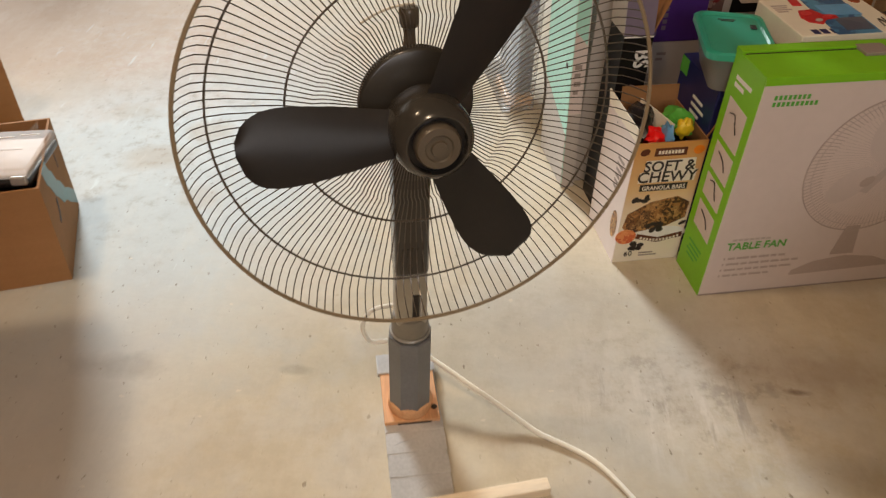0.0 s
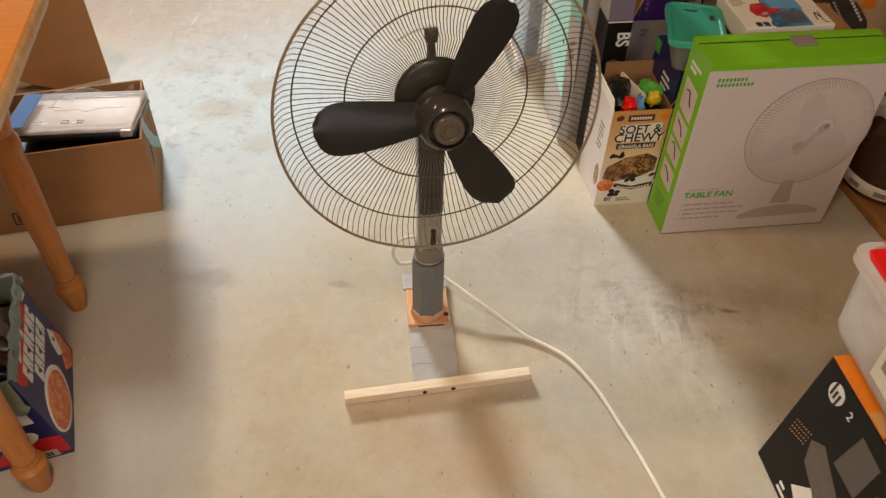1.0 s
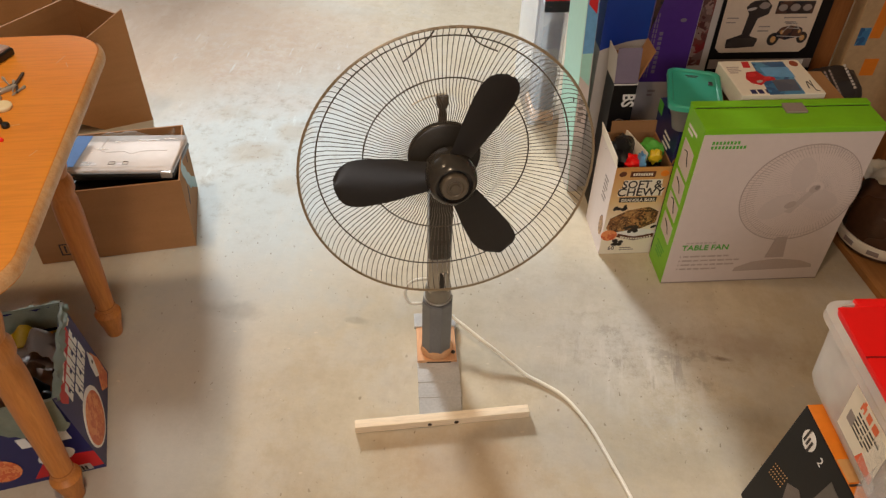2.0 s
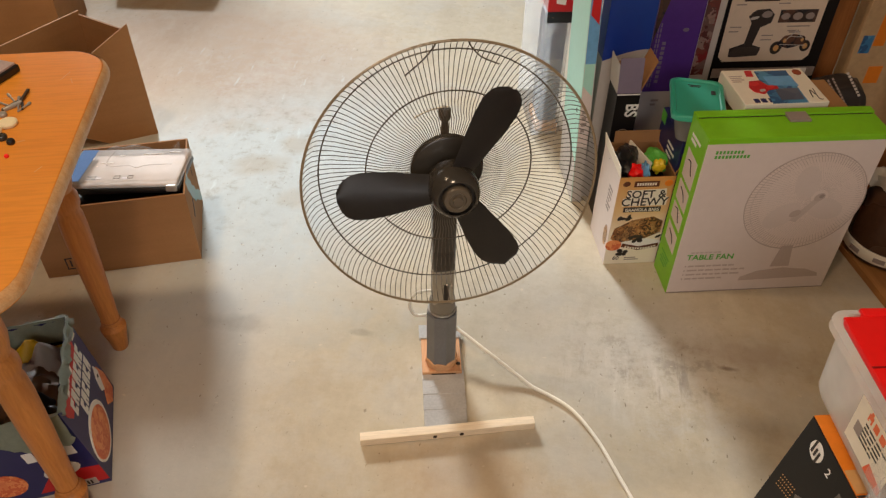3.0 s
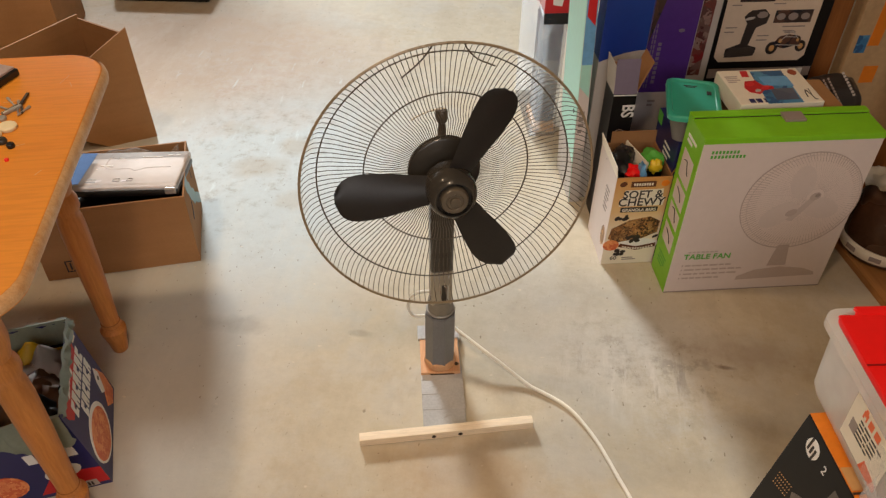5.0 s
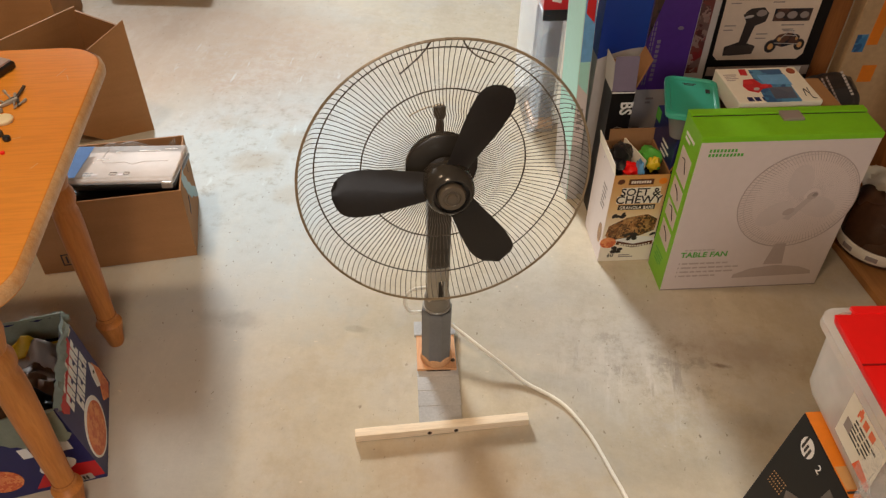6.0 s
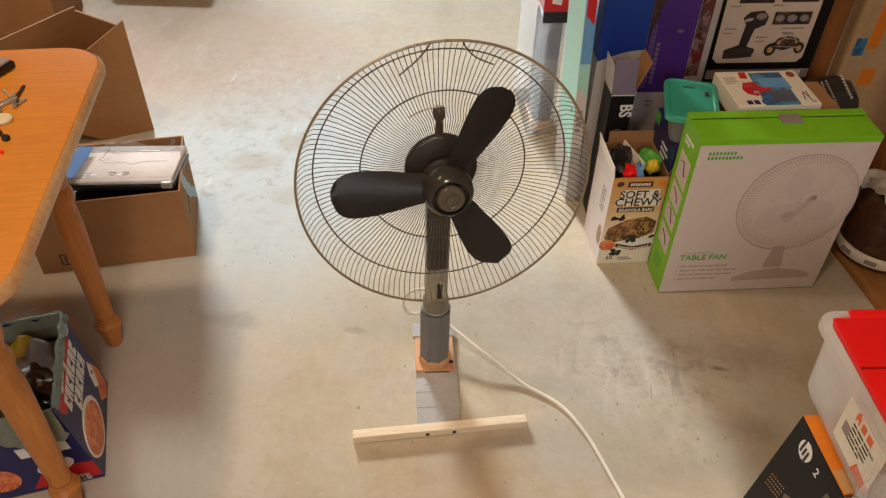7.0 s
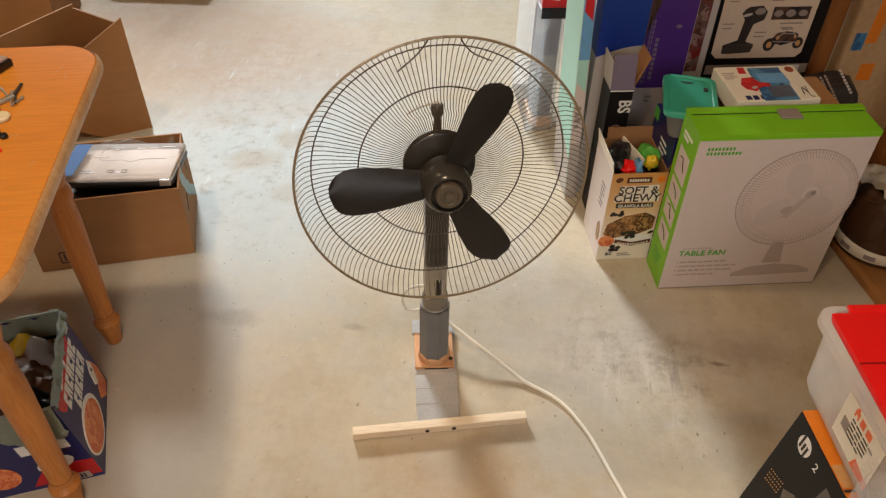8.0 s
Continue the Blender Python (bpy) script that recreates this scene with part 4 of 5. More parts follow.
def blue_box():
    t = thing("blue_and_grey_box", PILE @ pose(-0.130, 0.388, 0), "large upright box printed royal blue above pale grey", "box")
    W, D, H = 0.112, 0.06, 0.64
    body = part("body", box(0, W, 0, D, 0, H, 0.002), M["palegrey"], t)
    arc = [(0, H - 0.001), (0, 0.415)] + [(W * k / 12, 0.415 + 0.03 * math.sin(k / 12 * math.pi / 2)) for k in range(1, 13)] + [(W, H - 0.001)]
    part("blue_print", sheet(arc[::-1], 0.0008), M["blue"], body, "royal blue print with a curved edge")
    part("side_print", sheet(rect(0, D, 0.42, H - 0.001), 0.0008, side_of((0, D, 0), -90)), M["blue"], body)


blue_box()


def mint_box():
    t = thing("mint_toy_box", PILE @ pose(-0.159, 0.367, 0, 0, -2.6, 0), "tall slim mint green toy box", "box")
    W, D, H = 0.028, 0.17, 0.66
    body = part("body", box(0, W, 0, D, 0, H, 0.0015), M["mint"], t)
    part("front_print", sheet(rect(0.001, W, 0.001, H), 0.0007), M["white"], body)
    part("front_picture", sheet(rect(0.0015, W - 0.0005, 0.42, H), 0.0012), M["sky"], body)
    part("front_red", sheet([(0.004, 0.545), (W - 0.003, 0.52), (W - 0.003, 0.60), (0.006, 0.62)], 0.0016), M["red_ink"], body)
    part("front_picture", sheet([(0.0015, 0.36), (W - 0.002, 0.33), (W - 0.002, 0.42), (0.0015, 0.42)], 0.0013), M["mint"], body)
    part("front_label", bars([[(0, 0.014)], [(0, 0.012)], [(0, 0.014)], [(0, 0.01)]], 0.006, 0.28, 0.018, 0.01, m=pose(0, -0.0007, 0)), M["grey_ink"], body)
    part("front_foot", sheet(rect(0.001, W - 0.0005, 0.001, 0.18), 0.0011), M["palegrey"], body, "pale foot of the front")
    part("side_foot", sheet([(0.001, 0.002), (D - 0.001, 0.002), (D - 0.001, 0.13), (0.001, 0.19)], 0.0007, side_of((0, D, 0), -90)), M["palegrey"], body, "pale lower side")
    part("hang_dot", sheet(oval(D - 0.03, 0.275, 0.006, 0.006, 12), 0.0008, side_of((0, D, 0), -90)), M["dark_ink"], body)


mint_box()


def blister_pack():
    t = thing("clear_display_pack", PILE @ pose(-0.205, 0.70, 0), "clear plastic display pack with a red header card", "package")
    W, D, H = 0.075, 0.16, 0.52
    part("shell", carton(W + 0.006, D + 0.12, H, 0.0012), M["shell"], t, "clear plastic shell", m=pose(-0.012, 0.001, 0))
    part("header", box(-0.002, W + 0.002, -0.003, D, 0.40, H, 0.002), M["red_ink"], t, "red header card")
    part("header_print", sheet([(0.02, 0.425), (0.045, 0.42), (0.05, 0.455), (0.018, 0.455)], 0.0008, pose(0, -0.003, 0)), M["white_ink"], t)
    part("picture", box(-0.001, W + 0.001, -0.0025, 0.003, 0.368, 0.40), M["car"], t)
    bm = bmesh.new()
    slab(bm, 0.008, W - 0.006, 0.03, D - 0.02, 0.03, 0.365, 0.012)
    part("toy_body", bm, M["toyblue"], t, "dark blue toy in the shell", True)
    part("backing", box(0.004, W - 0.004, 0.02, D - 0.01, 0.0, 0.028, 0.003), M["tan"], t, "brown card at its foot")


blister_pack()


def purple_box():
    t = thing("purple_box", PILE @ pose(0.008, 0.45, 0), "tall purple printed toy car box", "box")
    W, D, H = 0.118, 0.17, 0.66
    low = thing("pale_grey_box", PILE @ pose(-0.012, 0.452, 0), "pale grey box under the purple box", "box")
    lb = part("body", box(0, 0.155, 0, 0.16, 0, 0.29, 0.002), M["palegrey"], low)
    part("print_mark", bars([[(0, 0.02)], [(0, 0.014)]], 0.05, 0.26, 0.012, 0.006), M["grey_ink"], lb)
    body = part("body", box(0, W, 0, D, 0.29, H, 0.002), M["purple"], t)
    part("side_picture", sheet(rect(0.005, D - 0.005, 0.36, H - 0.004), 0.0008, side_of((0, D, 0), -90)), M["car"], body, "dark picture on the side")
    part("front_picture", sheet([(0.0005, 0.43), (0.052, H - 0.002), (0.0005, H - 0.002)], 0.0009), M["car"], body, "dark picture wrapping round the edge")
    part("name_bars", bars([[(0, 0.009)] for k in range(9)], 0.027, 0.422, 0.0132, 0.0088), M["lilac"], body, "row of pale letter bars")
    part("small_bars", bars([[(0, 0.003), (0.0065, 0.003)] for k in range(13)], 0.009, 0.47, 0.0138, 0.0105), M["lilac"], body)
    part("badge", sheet(oval(0.08, 0.462, 0.008, 0.005, 12), 0.0008), M["lilac"], body)
    t2 = thing("picture_box", PILE @ pose(0.13, 0.462, 0), "narrow box with a dark red picture front", "box")
    body = part("body", box(0, 0.052, 0, 0.14, 0, 0.655, 0.002), M["palegrey"], t2)
    part("front_picture", sheet(rect(0.002, 0.034, 0.33, 0.65), 0.0008), M["redpic"], body)


purple_box()


def rc_box():
    t = thing("toy_car_box", PILE @ pose(0.202, 0.50, 0), "big black box with a white picture panel of a remote car", "box")
    W, D, H = 0.288, 0.15, 0.66
    body = part("body", box(0, W, 0, D, 0, H, 0.002), M["black"], t)
    c = 0.014
    part("panel", sheet([(0.01 + c, 0.345), (0.254 - c, 0.345), (0.254, 0.345 + c), (0.258, H - 0.03), (0.006, H - 0.03), (0.01, 0.345 + c)], 0.0009), plain("warm white print", srgb(214, 194, 174), 0.45, 0.08, 12, 0.04), body, "white picture panel")
    part("ledge_print", sheet(rect(0.004, W - 0.004, 0.298, 0.325), 0.0008), M["grey_ink"], body)
    part("barcode", sheet(rect(0.225, 0.262, 0.302, 0.322), 0.0012), M["white_ink"], body)
    g = pose(0, -0.0009, 0)
    # the remote: wheel, grip, base
    part("remote_picture", sheet([(0.036, 0.358), (0.112, 0.362), (0.116, 0.384), (0.092, 0.392), (0.100, 0.44), (0.125, 0.452), (0.128, 0.474), (0.112, 0.49), (0.078, 0.487), (0.062, 0.47), (0.074, 0.452), (0.07, 0.396), (0.034, 0.382)], 0.0008, g), M["dark_ink"], body, "picture of a pistol grip remote")
    part("remote_picture", sheet(oval(0.108, 0.475, 0.014, 0.009, 16), 0.0008, pose(0, -0.0017, 0)), M["grey_ink"], body)
    # the car
    for x, z, r in ((0.158, 0.382, 0.018), (0.235, 0.386, 0.016), (0.176, 0.402, 0.012), (0.222, 0.404, 0.010)):
        part("wheel_picture", sheet(oval(x, z, r * 0.85, r, 18), 0.0009, g), M["dark_ink"], body)
        part("wheel_picture", sheet(oval(x, z, r * 0.4, r * 0.5, 14), 0.0008, pose(0, -0.0018, 0)), M["tan"], body)
    part("car_picture", sheet([(0.155, 0.39), (0.19, 0.38), (0.232, 0.392), (0.222, 0.415), (0.195, 0.42), (0.172, 0.415)], 0.0008, pose(0, -0.0016, 0)), M["car"], body, "picture of a buggy")
    part("remote_base", sheet([(0.034, 0.366), (0.05, 0.358), (0.112, 0.362), (0.116, 0.38), (0.1, 0.386), (0.05, 0.386)], 0.0016, g), plain("charcoal print", srgb(66, 58, 54), 0.4, 0.25, 40), body)
    part("remote_wheel", sheet(oval(0.082, 0.478, 0.016, 0.008, 16, 0.3), 0.0017, g), M["dark_ink"], body)
    part("remote_shine", sheet(oval(0.078, 0.466, 0.012, 0.004, 12, 0.25), 0.002, g), M["palegrey"], body)
    for X0, Z0, X1, Z1 in ((0.176, 0.402, 0.2, 0.43), (0.2, 0.43, 0.222, 0.408), (0.165, 0.392, 0.235, 0.388), (0.186, 0.414, 0.216, 0.412)):
        part("car_frame", tube([(X0, -0.0024, Z0), (X1, -0.0024, Z1)], 0.0012, 4), M["palegrey"], body)
    part("photo_strip", sheet(rect(0.142, 0.24, 0.452, 0.486), 0.0008, g), M["car"], body)
    part("photo_strip", sheet(rect(0.04, 0.13, 0.51, 0.54), 0.0008, g), M["car"], body)
    part("photo_strip", sheet(rect(0.15, 0.245, 0.512, 0.545), 0.0008, g), M["dark_ink"], body)
    for x, z, w in ((0.02, 0.44, 0.03), (0.17, 0.44, 0.03), (0.02, 0.428, 0.025), (0.175, 0.428, 0.03), (0.11, 0.416, 0.03), (0.18, 0.424, 0.03), (0.11, 0.404, 0.028), (0.022, 0.5, 0.026), (0.2, 0.44, 0.03), (0.13, 0.502, 0.03)):
        part("caption_bar", sheet(rect(x, x + w, z, z + 0.003), 0.0008, g), M["grey_ink"], body)
    for x, r in ((0.158, 0.009), (0.19, 0.01), (0.222, 0.009)):
        part("photo_picture", sheet(oval(x, 0.469, r * 1.3, r, 14), 0.0008, pose(0, -0.0018, 0)), M["grey_ink"], body)


rc_box()


def storage_stack():
    t = thing("navy_box", PILE @ pose(0.004, 0.125, 0), "navy blue printed box with green edge", "box")
    body = part("body", box(0, 0.105, 0, 0.15, 0, 0.352, 0.002), M["navy"], t)
    sm = side_of((0, 0.15, 0), -90)
    part("side_bars", bars([[(0, 0.04)], [(0, 0.05)], [(0, 0.035)]], 0.07, 0.30, 0.014, 0.006, m=sm), M["white_ink"], body)
    part("edge_print", sheet(rect(0.001, 0.03, 0.32, 0.35), 0.0008, sm), M["green_ink"], body)
    jar = thing("clear_food_container", PILE @ pose(-0.04, 0.112, 0.3522, 0, 0, -15.5), "clear plastic container with a teal lid", "container")
    jx, jy = 0.112, 0.168
    bowl = bmesh.new()
    rings = []
    for inset, z in ((0.03, 0.0), (0.02, 0.004), (0.008, 0.05), (0.002, 0.068), (0.004, 0.068), (0.0095, 0.05), (0.0215, 0.0055)):
        rings.append([bowl.verts.new((x, y, z)) for x, y in rounded(inset, jx - inset, inset, jy - inset, 0.018)])
    for a, b in zip(rings, rings[1:]):
        for i in range(len(a)):
            bowl.faces.new((a[i], a[(i + 1) % len(a)], b[(i + 1) % len(a)], b[i]))
    bowl.faces.new(rings[0][::-1])
    bowl.faces.new(rings[-1])
    part("bowl", bowl, M["film"], jar, "clear plastic bowl", True)
    part("food", crumple(jx - 0.05, jy - 0.05, 0.03, 17, 10, 10, 0.6), M["wrapper"], jar, "brown contents", True, pose(jx / 2, jy / 2, 0.012))
    lidb = bmesh.new()
    rings = []
    for inset, z in ((0.0, 0.066), (-0.003, 0.068), (-0.003, 0.078), (0.0, 0.081), (0.006, 0.081), (0.009, 0.0775)):
        rings.append([lidb.verts.new((x, y, z)) for x, y in rounded(inset, jx - inset, inset, jy - inset, 0.018)])
    for a, b in zip(rings, rings[1:]):
        for i in range(len(a)):
            lidb.faces.new((a[i], a[(i + 1) % len(a)], b[(i + 1) % len(a)], b[i]))
    lidb.faces.new(rings[0][::-1])
    lidb.faces.new(rings[-1])
    lid = part("lid", lidb, M["teal"], jar, "teal plastic lid", True)
    part("lid_mark", bars([[(0, 0.03)], [(0.004, 0.022)]], 0.036, 0.142, 0.006, 0.003, m=pose(0, 0, 0.0775, -90)), M["dark_ink"], lid)
    part("clip", box(0.086, 0.096, 0.108, 0.122, 0.0775, 0.0805, 0.001), M["dark_ink"], lid)
    under = thing("brown_carton", PILE @ pose(0.125, 0.115, 0), "plain brown carton under a toy box", "box")
    part("body", box(0, 0.26, 0, 0.17, 0, 0.41, 0.003), M["card"], under)
    flat = thing("toy_kit_box", PILE @ pose(0.115, 0.112, 0.41, 0, 0, 1), "flat white box with a red robot toy picture", "box")
    W, D, H = 0.19, 0.15, 0.042
    body = part("body", box(0, W, 0, D, 0, H, 0.002), M["cream"], flat)
    top = pose(0, 0, H) @ pose(0, 0, 0, -90)
    part("window_print", sheet([(0.062, 0.0), (0.062 + 0.08, 0.0), (0.15, 0.14), (0.075, 0.14)], 0.0008, top), M["bluepic"], body)
    part("window_print", sheet([(0.085, 0.075), (0.15, 0.07), (0.15, 0.115), (0.085, 0.115)], 0.0012, top), M["sky"], body)
    part("robot_picture", sheet([(0.04, 0.05), (0.06, 0.04), (0.075, 0.055), (0.1, 0.06), (0.1, 0.072), (0.08, 0.075), (0.07, 0.098), (0.045, 0.095), (0.035, 0.07)], 0.0016, top), M["red_ink"], body, "red robot shape")
    part("print_blocks", bars([[(0, 0.012), (0.016, 0.012), (0.034, 0.02)]], 0.025, 0.006, 0.01, 0.016, m=top), M["navy"], body)
    part("pale_print", bars([[(0, 0.03)], [(0, 0.026)], [(0, 0.03)], [(0, 0.02)]], 0.008, 0.118, 0.008, 0.004, m=top), M["print_tan"], body)
    part("red_title", sheet([(0.048, 0.118), (0.064, 0.116), (0.068, 0.143), (0.052, 0.143)], 0.0012, top), M["red_ink"], body)
    for X, Y, A, B in ((0.052, 0.082, 0.012, 0.008), (0.082, 0.066, 0.012, 0.006), (0.06, 0.054, 0.008, 0.005)):
        part("robot_detail", sheet(oval(X, Y, A, B, 14, 0.5), 0.002, top), M["palegrey"] if A < 0.01 else plain("bright red print", srgb(214, 40, 44), 0.3, 0.1, 20), body)
    part("window_detail", sheet([(0.086, 0.012), (0.138, 0.012), (0.143, 0.06), (0.09, 0.06)], 0.0012, top), M["toyblue"], body)
    part("corner_dot", sheet(oval(0.172, 0.13, 0.01, 0.012, 14), 0.0012, top), plain("rust ink", srgb(150, 70, 40), 0.5), body)
    part("scribble", tube([top @ p for p in smooth_path([(0.16, -0.001, 0.02), (0.166, -0.001, 0.05), (0.172, -0.001, 0.03), (0.176, -0.001, 0.055), (0.172, -0.001, 0.015), (0.18, -0.001, 0.01)], 4)], 0.0009, 4), M["dark_ink"], body)


storage_stack()


def right_corner():
    for i, (a, b, w, d) in enumerate(((0.50, 0.57, 0.09, 0.04), (0.66, 0.30, 0.08, 0.04))):
        p = thing("timber_post", PILE @ pose(a, b, 0), "upright brown timber post of a shelf", "post", "shelf posts")
        part("post", box(0, w, 0, d, 0, 2.0, 0.003), M["post"], p)
    bag = thing("black_bag", PILE @ pose(0.478, 0.362, 0), "crumpled black printed plastic bag", "bag")
    bm = bmesh.new()
    bmesh.ops.create_icosphere(bm, subdivisions=5, radius=1)
    for v in bm.verts:
        c = v.co.copy()
        s = Vector([math.copysign(abs(k) ** 0.55, k) for k in c])
        k = 1 + 0.10 * noise.noise(c * 2.3) + 0.05 * abs(noise.noise(c * 6))
        v.co = Vector((s.x * 0.078 * k, s.y * 0.06 * k, 0.18 + s.z * 0.18 * (1 + 0.06 * noise.noise(c * 3))))
    zmin = min(v.co.z for v in bm.verts)
    for v in bm.verts:
        v.co.z -= zmin
    part("film", bm, M["bag"], bag, "black film", True)
    lab = pose(0.0, -0.052, 0.352, -52)
    part("print_bars", bars([[(k * 0.0085, 0.0062) for k in range(n)] for n in (9, 8, 9)], -0.045, -0.02, 0.013, 0.005, m=lab @ pose(-0.012, -0.012, 0, 0, 72)), M["grey_ink"], bag)
    part("print_bars", bars([[(k * 0.0085, 0.0058) for k in range(8)]], -0.045, 0.02, 0.012, 0.007, m=lab @ pose(-0.012, -0.014, 0, 0, 72)), M["palegrey"], bag)
    part("label_patch", sheet(rect(-0.02, 0.045, -0.062, -0.044), 0.001, lab @ pose(0, -0.014, 0)), M["palegrey"], bag, "pale label patch")
    ob = thing("orange_striped_box", PILE @ pose(0.578, 0.50, 0), "upright beige box with an orange stripe", "box")
    body = part("body", box(0, 0.26, 0, 0.05, 0, 0.66, 0.002), plain("beige card", srgb(190, 158, 118), 0.5, 0.2, 12, 0.1), ob)
    part("stripe", sheet([(0.045, 0.38), (0.075, 0.38), (0.085, 0.655), (0.05, 0.655)], 0.0008), M["orange"], body)
    part("blue_picture", sheet(rect(0.012, 0.042, 0.36, 0.41), 0.0008), M["bluepic"], body)
    part("text_bars", bars([[(0, 0.1)], [(0, 0.12)], [(0, 0.11)], [(0, 0.1)], [(0, 0.12)], [(0, 0.09)]], 0.09, 0.48, 0.016, 0.006), M["grey_ink"], body)
    part("rust_mark", sheet(rect(0.06, 0.1, 0.27, 0.32), 0.0008), M["orange"], body)
    bd = thing("floor_boards", PILE @ pose(0.525, -0.30, 0, 0, 0, 4), "two brown boards lying on the floor", "board")
    part("plank", box(0, 0.075, 0, 0.62, 0, 0.019, 0.0015), M["board"], bd)
    part("plank", box(0.079, 0.45, 0, 0.62, 0, 0.019, 0.0015), M["board"], bd)
    pot = thing("wrapped_tub", PILE @ pose(0.592, 0.105, 0.0192), "round dark brown film-wrapped tub with a white label band", "tub")
    prof = [(0.085, 0), (0.094, 0.006), (0.0985, 0.02), (0.0995, 0.075), (0.096, 0.12), (0.085, 0.155), (0.07, 0.175), (0.05, 0.182), (0.0, 0.184)]
    wb = lathe(prof, 48)
    for v in wb.verts:
        k = 1 + 0.035 * noise.noise(Vector((v.co.x * 22, v.co.y * 22, v.co.z * 6)))
        v.co.x, v.co.y = v.co.x * k, v.co.y * k
    part("tub_body", wb, M["basket"], pot, "dark brown wrapped body", True)
    part("band", lathe([(0.1015, 0.018), (0.103, 0.02), (0.1035, 0.046), (0.102, 0.048)], 48), M["cream"], pot, "white paper band", True)
    for a in (196, 232, 262):
        part("band_print", box(-0.014, 0.014, -0.0008, 0.0008, 0.026, 0.038), M["grey_ink"], pot, "", m=pose(0.1036 * math.cos(radians(a)), 0.1036 * math.sin(radians(a)), 0, 0, 0, a + 90))
    part("wrap", crumple(0.16, 0.13, 0.05, 5, 18, 16, 0.7), M["cream"], pot, "crumpled white paper", True, pose(0.01, 0.02, 0.176))


right_corner()


# ---- ink box with the storage tub on it ----
def printer_box():
    t = thing("black_printer_box", pose(0.679, 0.658, 0, 0, 0, 12.5), "black printer carton with an orange top", "box")
    W, L, H = 0.30, 0.40, 0.276
    body = part("body", box(0, W, -L, 0, 0, H, 0.002), M["black"], t)
    part("top_print", box(0.001, W - 0.001, -L + 0.001, -0.001, H - 0.001, H + 0.0012), M["orange"], body, "orange printed top")
    part("top_gap", box(0.001, W - 0.001, -0.152, -0.148, H - 0.0005, H + 0.0018), M["dark_ink"], body)
    part("tape_strip", box(0.002, W - 0.01, -0.145, -0.105, H - 0.0005, H + 0.002), M["tan"], body, "brown packing tape")
    sm = side_of((0, 0, 0), -90)   # local x runs towards the viewer
    part("logo_disc", sheet(oval(0.047, 0.243, 0.018, 0.018, 28), 0.0008, sm), M["white_ink"], body, "round white logo mark")
    lg = bmesh.new()
    for x0, z0, x1, z1 in ((0.054, 0.226, 0.0585, 0.253), (0.0625, 0.226, 0.067, 0.242), (0.071, 0.219, 0.0755, 0.242)):
        sheet(rect(x0, x1, z0, z1), 0.0008, sm @ pose(-0.018, -0.0008, 0.007), lg)
    part("logo_strokes", lg, M["dark_ink"], body)
    lettering("number_print", "2", 0.022, M["white_ink"], body, sm @ pose(0.088, 0, 0.236))
    part("grey_label", sheet([(0.118, 0.165), (0.178, 0.165), (0.178, 0.242), (0.125, 0.246)], 0.0009, sm), plain("smoke label", srgb(92, 86, 80), 0.4), body, "grey label")
    part("printer_picture", sheet([(0.065, 0.145), (0.08, 0.105), (0.17, 0.07), (0.22, 0.085), (0.20, 0.115), (0.09, 0.165)], 0.0009, sm), plain("warm grey ink", srgb(104, 92, 84), 0.4, 0.3, 30), body, "picture of a printer")
    part("paper_picture", sheet([(0.09, 0.05), (0.14, 0.02), (0.175, 0.05), (0.12, 0.09)], 0.0014, sm), M["cream"], body)
    dots = bmesh.new()
    for i in range(4):
        for j in range(7):
            sheet(oval(0.022 + j * 0.006, 0.11 + i * 0.009 + j * 0.002, 0.0012, 0.0012, 6), 0.0009, sm, dots)
    part("dot_print", dots, M["tan"], body)
    part("print_bars", bars([[(0, 0.03)], [(0.01, 0.03)]], 0.20, 0.2, 0.03, 0.012, m=sm), M["grey_ink"], body)
    part("print_bars", bars([[(0, 0.016)], [(0, 0.05)]], 0.07, 0.022, 0.012, 0.006, m=sm), M["white_ink"], body)

    # the slumped carton leans out towards its foot
    lean = Matrix(((1, 0, 0.12, -0.12 * H), (0, 1, 0, 0), (0, 0, 1, 0), (0, 0, 0, 1)))
    for ob in [body] + list(body.children):
        ob.data.transform(ob.matrix_basis.inverted() @ lean @ ob.matrix_basis)

    tub = thing("storage_tub", pose(0.656, 0.727, 0.2778, 0, 0, 10), "frosted clear storage tub with a red lid", "tub")
    L2, W2, H2 = 0.40, 0.28, 0.172
    bm = bmesh.new()

    def loop(inset, z, R=0.03):
        ring = []
        x0, x1, y0, y1 = inset, W2 - inset, -L2 + inset, -inset
        for cx, cy, a0 in ((x1 - R, y1 - R, 0), (x0 + R, y1 - R, 90), (x0 + R, y0 + R, 180), (x1 - R, y0 + R, 270)):
            for k in range(7):
                a = radians(a0 + k * 15)
                ring.append(bm.verts.new((cx + R * math.cos(a), cy + R * math.sin(a), z)))
        return ring

    rings = [loop(0.048, 0), loop(0.034, 0.007), loop(0.024, 0.02), loop(0.018, 0.036), loop(0.012, H2 - 0.02), loop(0.0, H2 - 0.014), loop(0.0, H2), loop(0.012, H2 + 0.003), loop(0.015, H2 - 0.02), loop(0.0205, 0.036), loop(0.027, 0.02), loop(0.048, 0.003)]
    for a, b in zip(rings, rings[1:]):
        for i in range(len(a)):
            bm.faces.new((a[i], a[(i + 1) % len(a)], b[(i + 1) % len(a)], b[i]))
    bm.faces.new(rings[0][::-1])
    bm.faces.new(rings[-1])
    part("tub_body", bm, M["frosted"], tub, "frosted clear plastic body", True)
    part("lid", box(0.018, W2 - 0.018, -L2 + 0.018, -0.018, H2 - 0.008, H2 + 0.006, 0.004), M["red"], tub, "red plastic lid", True)
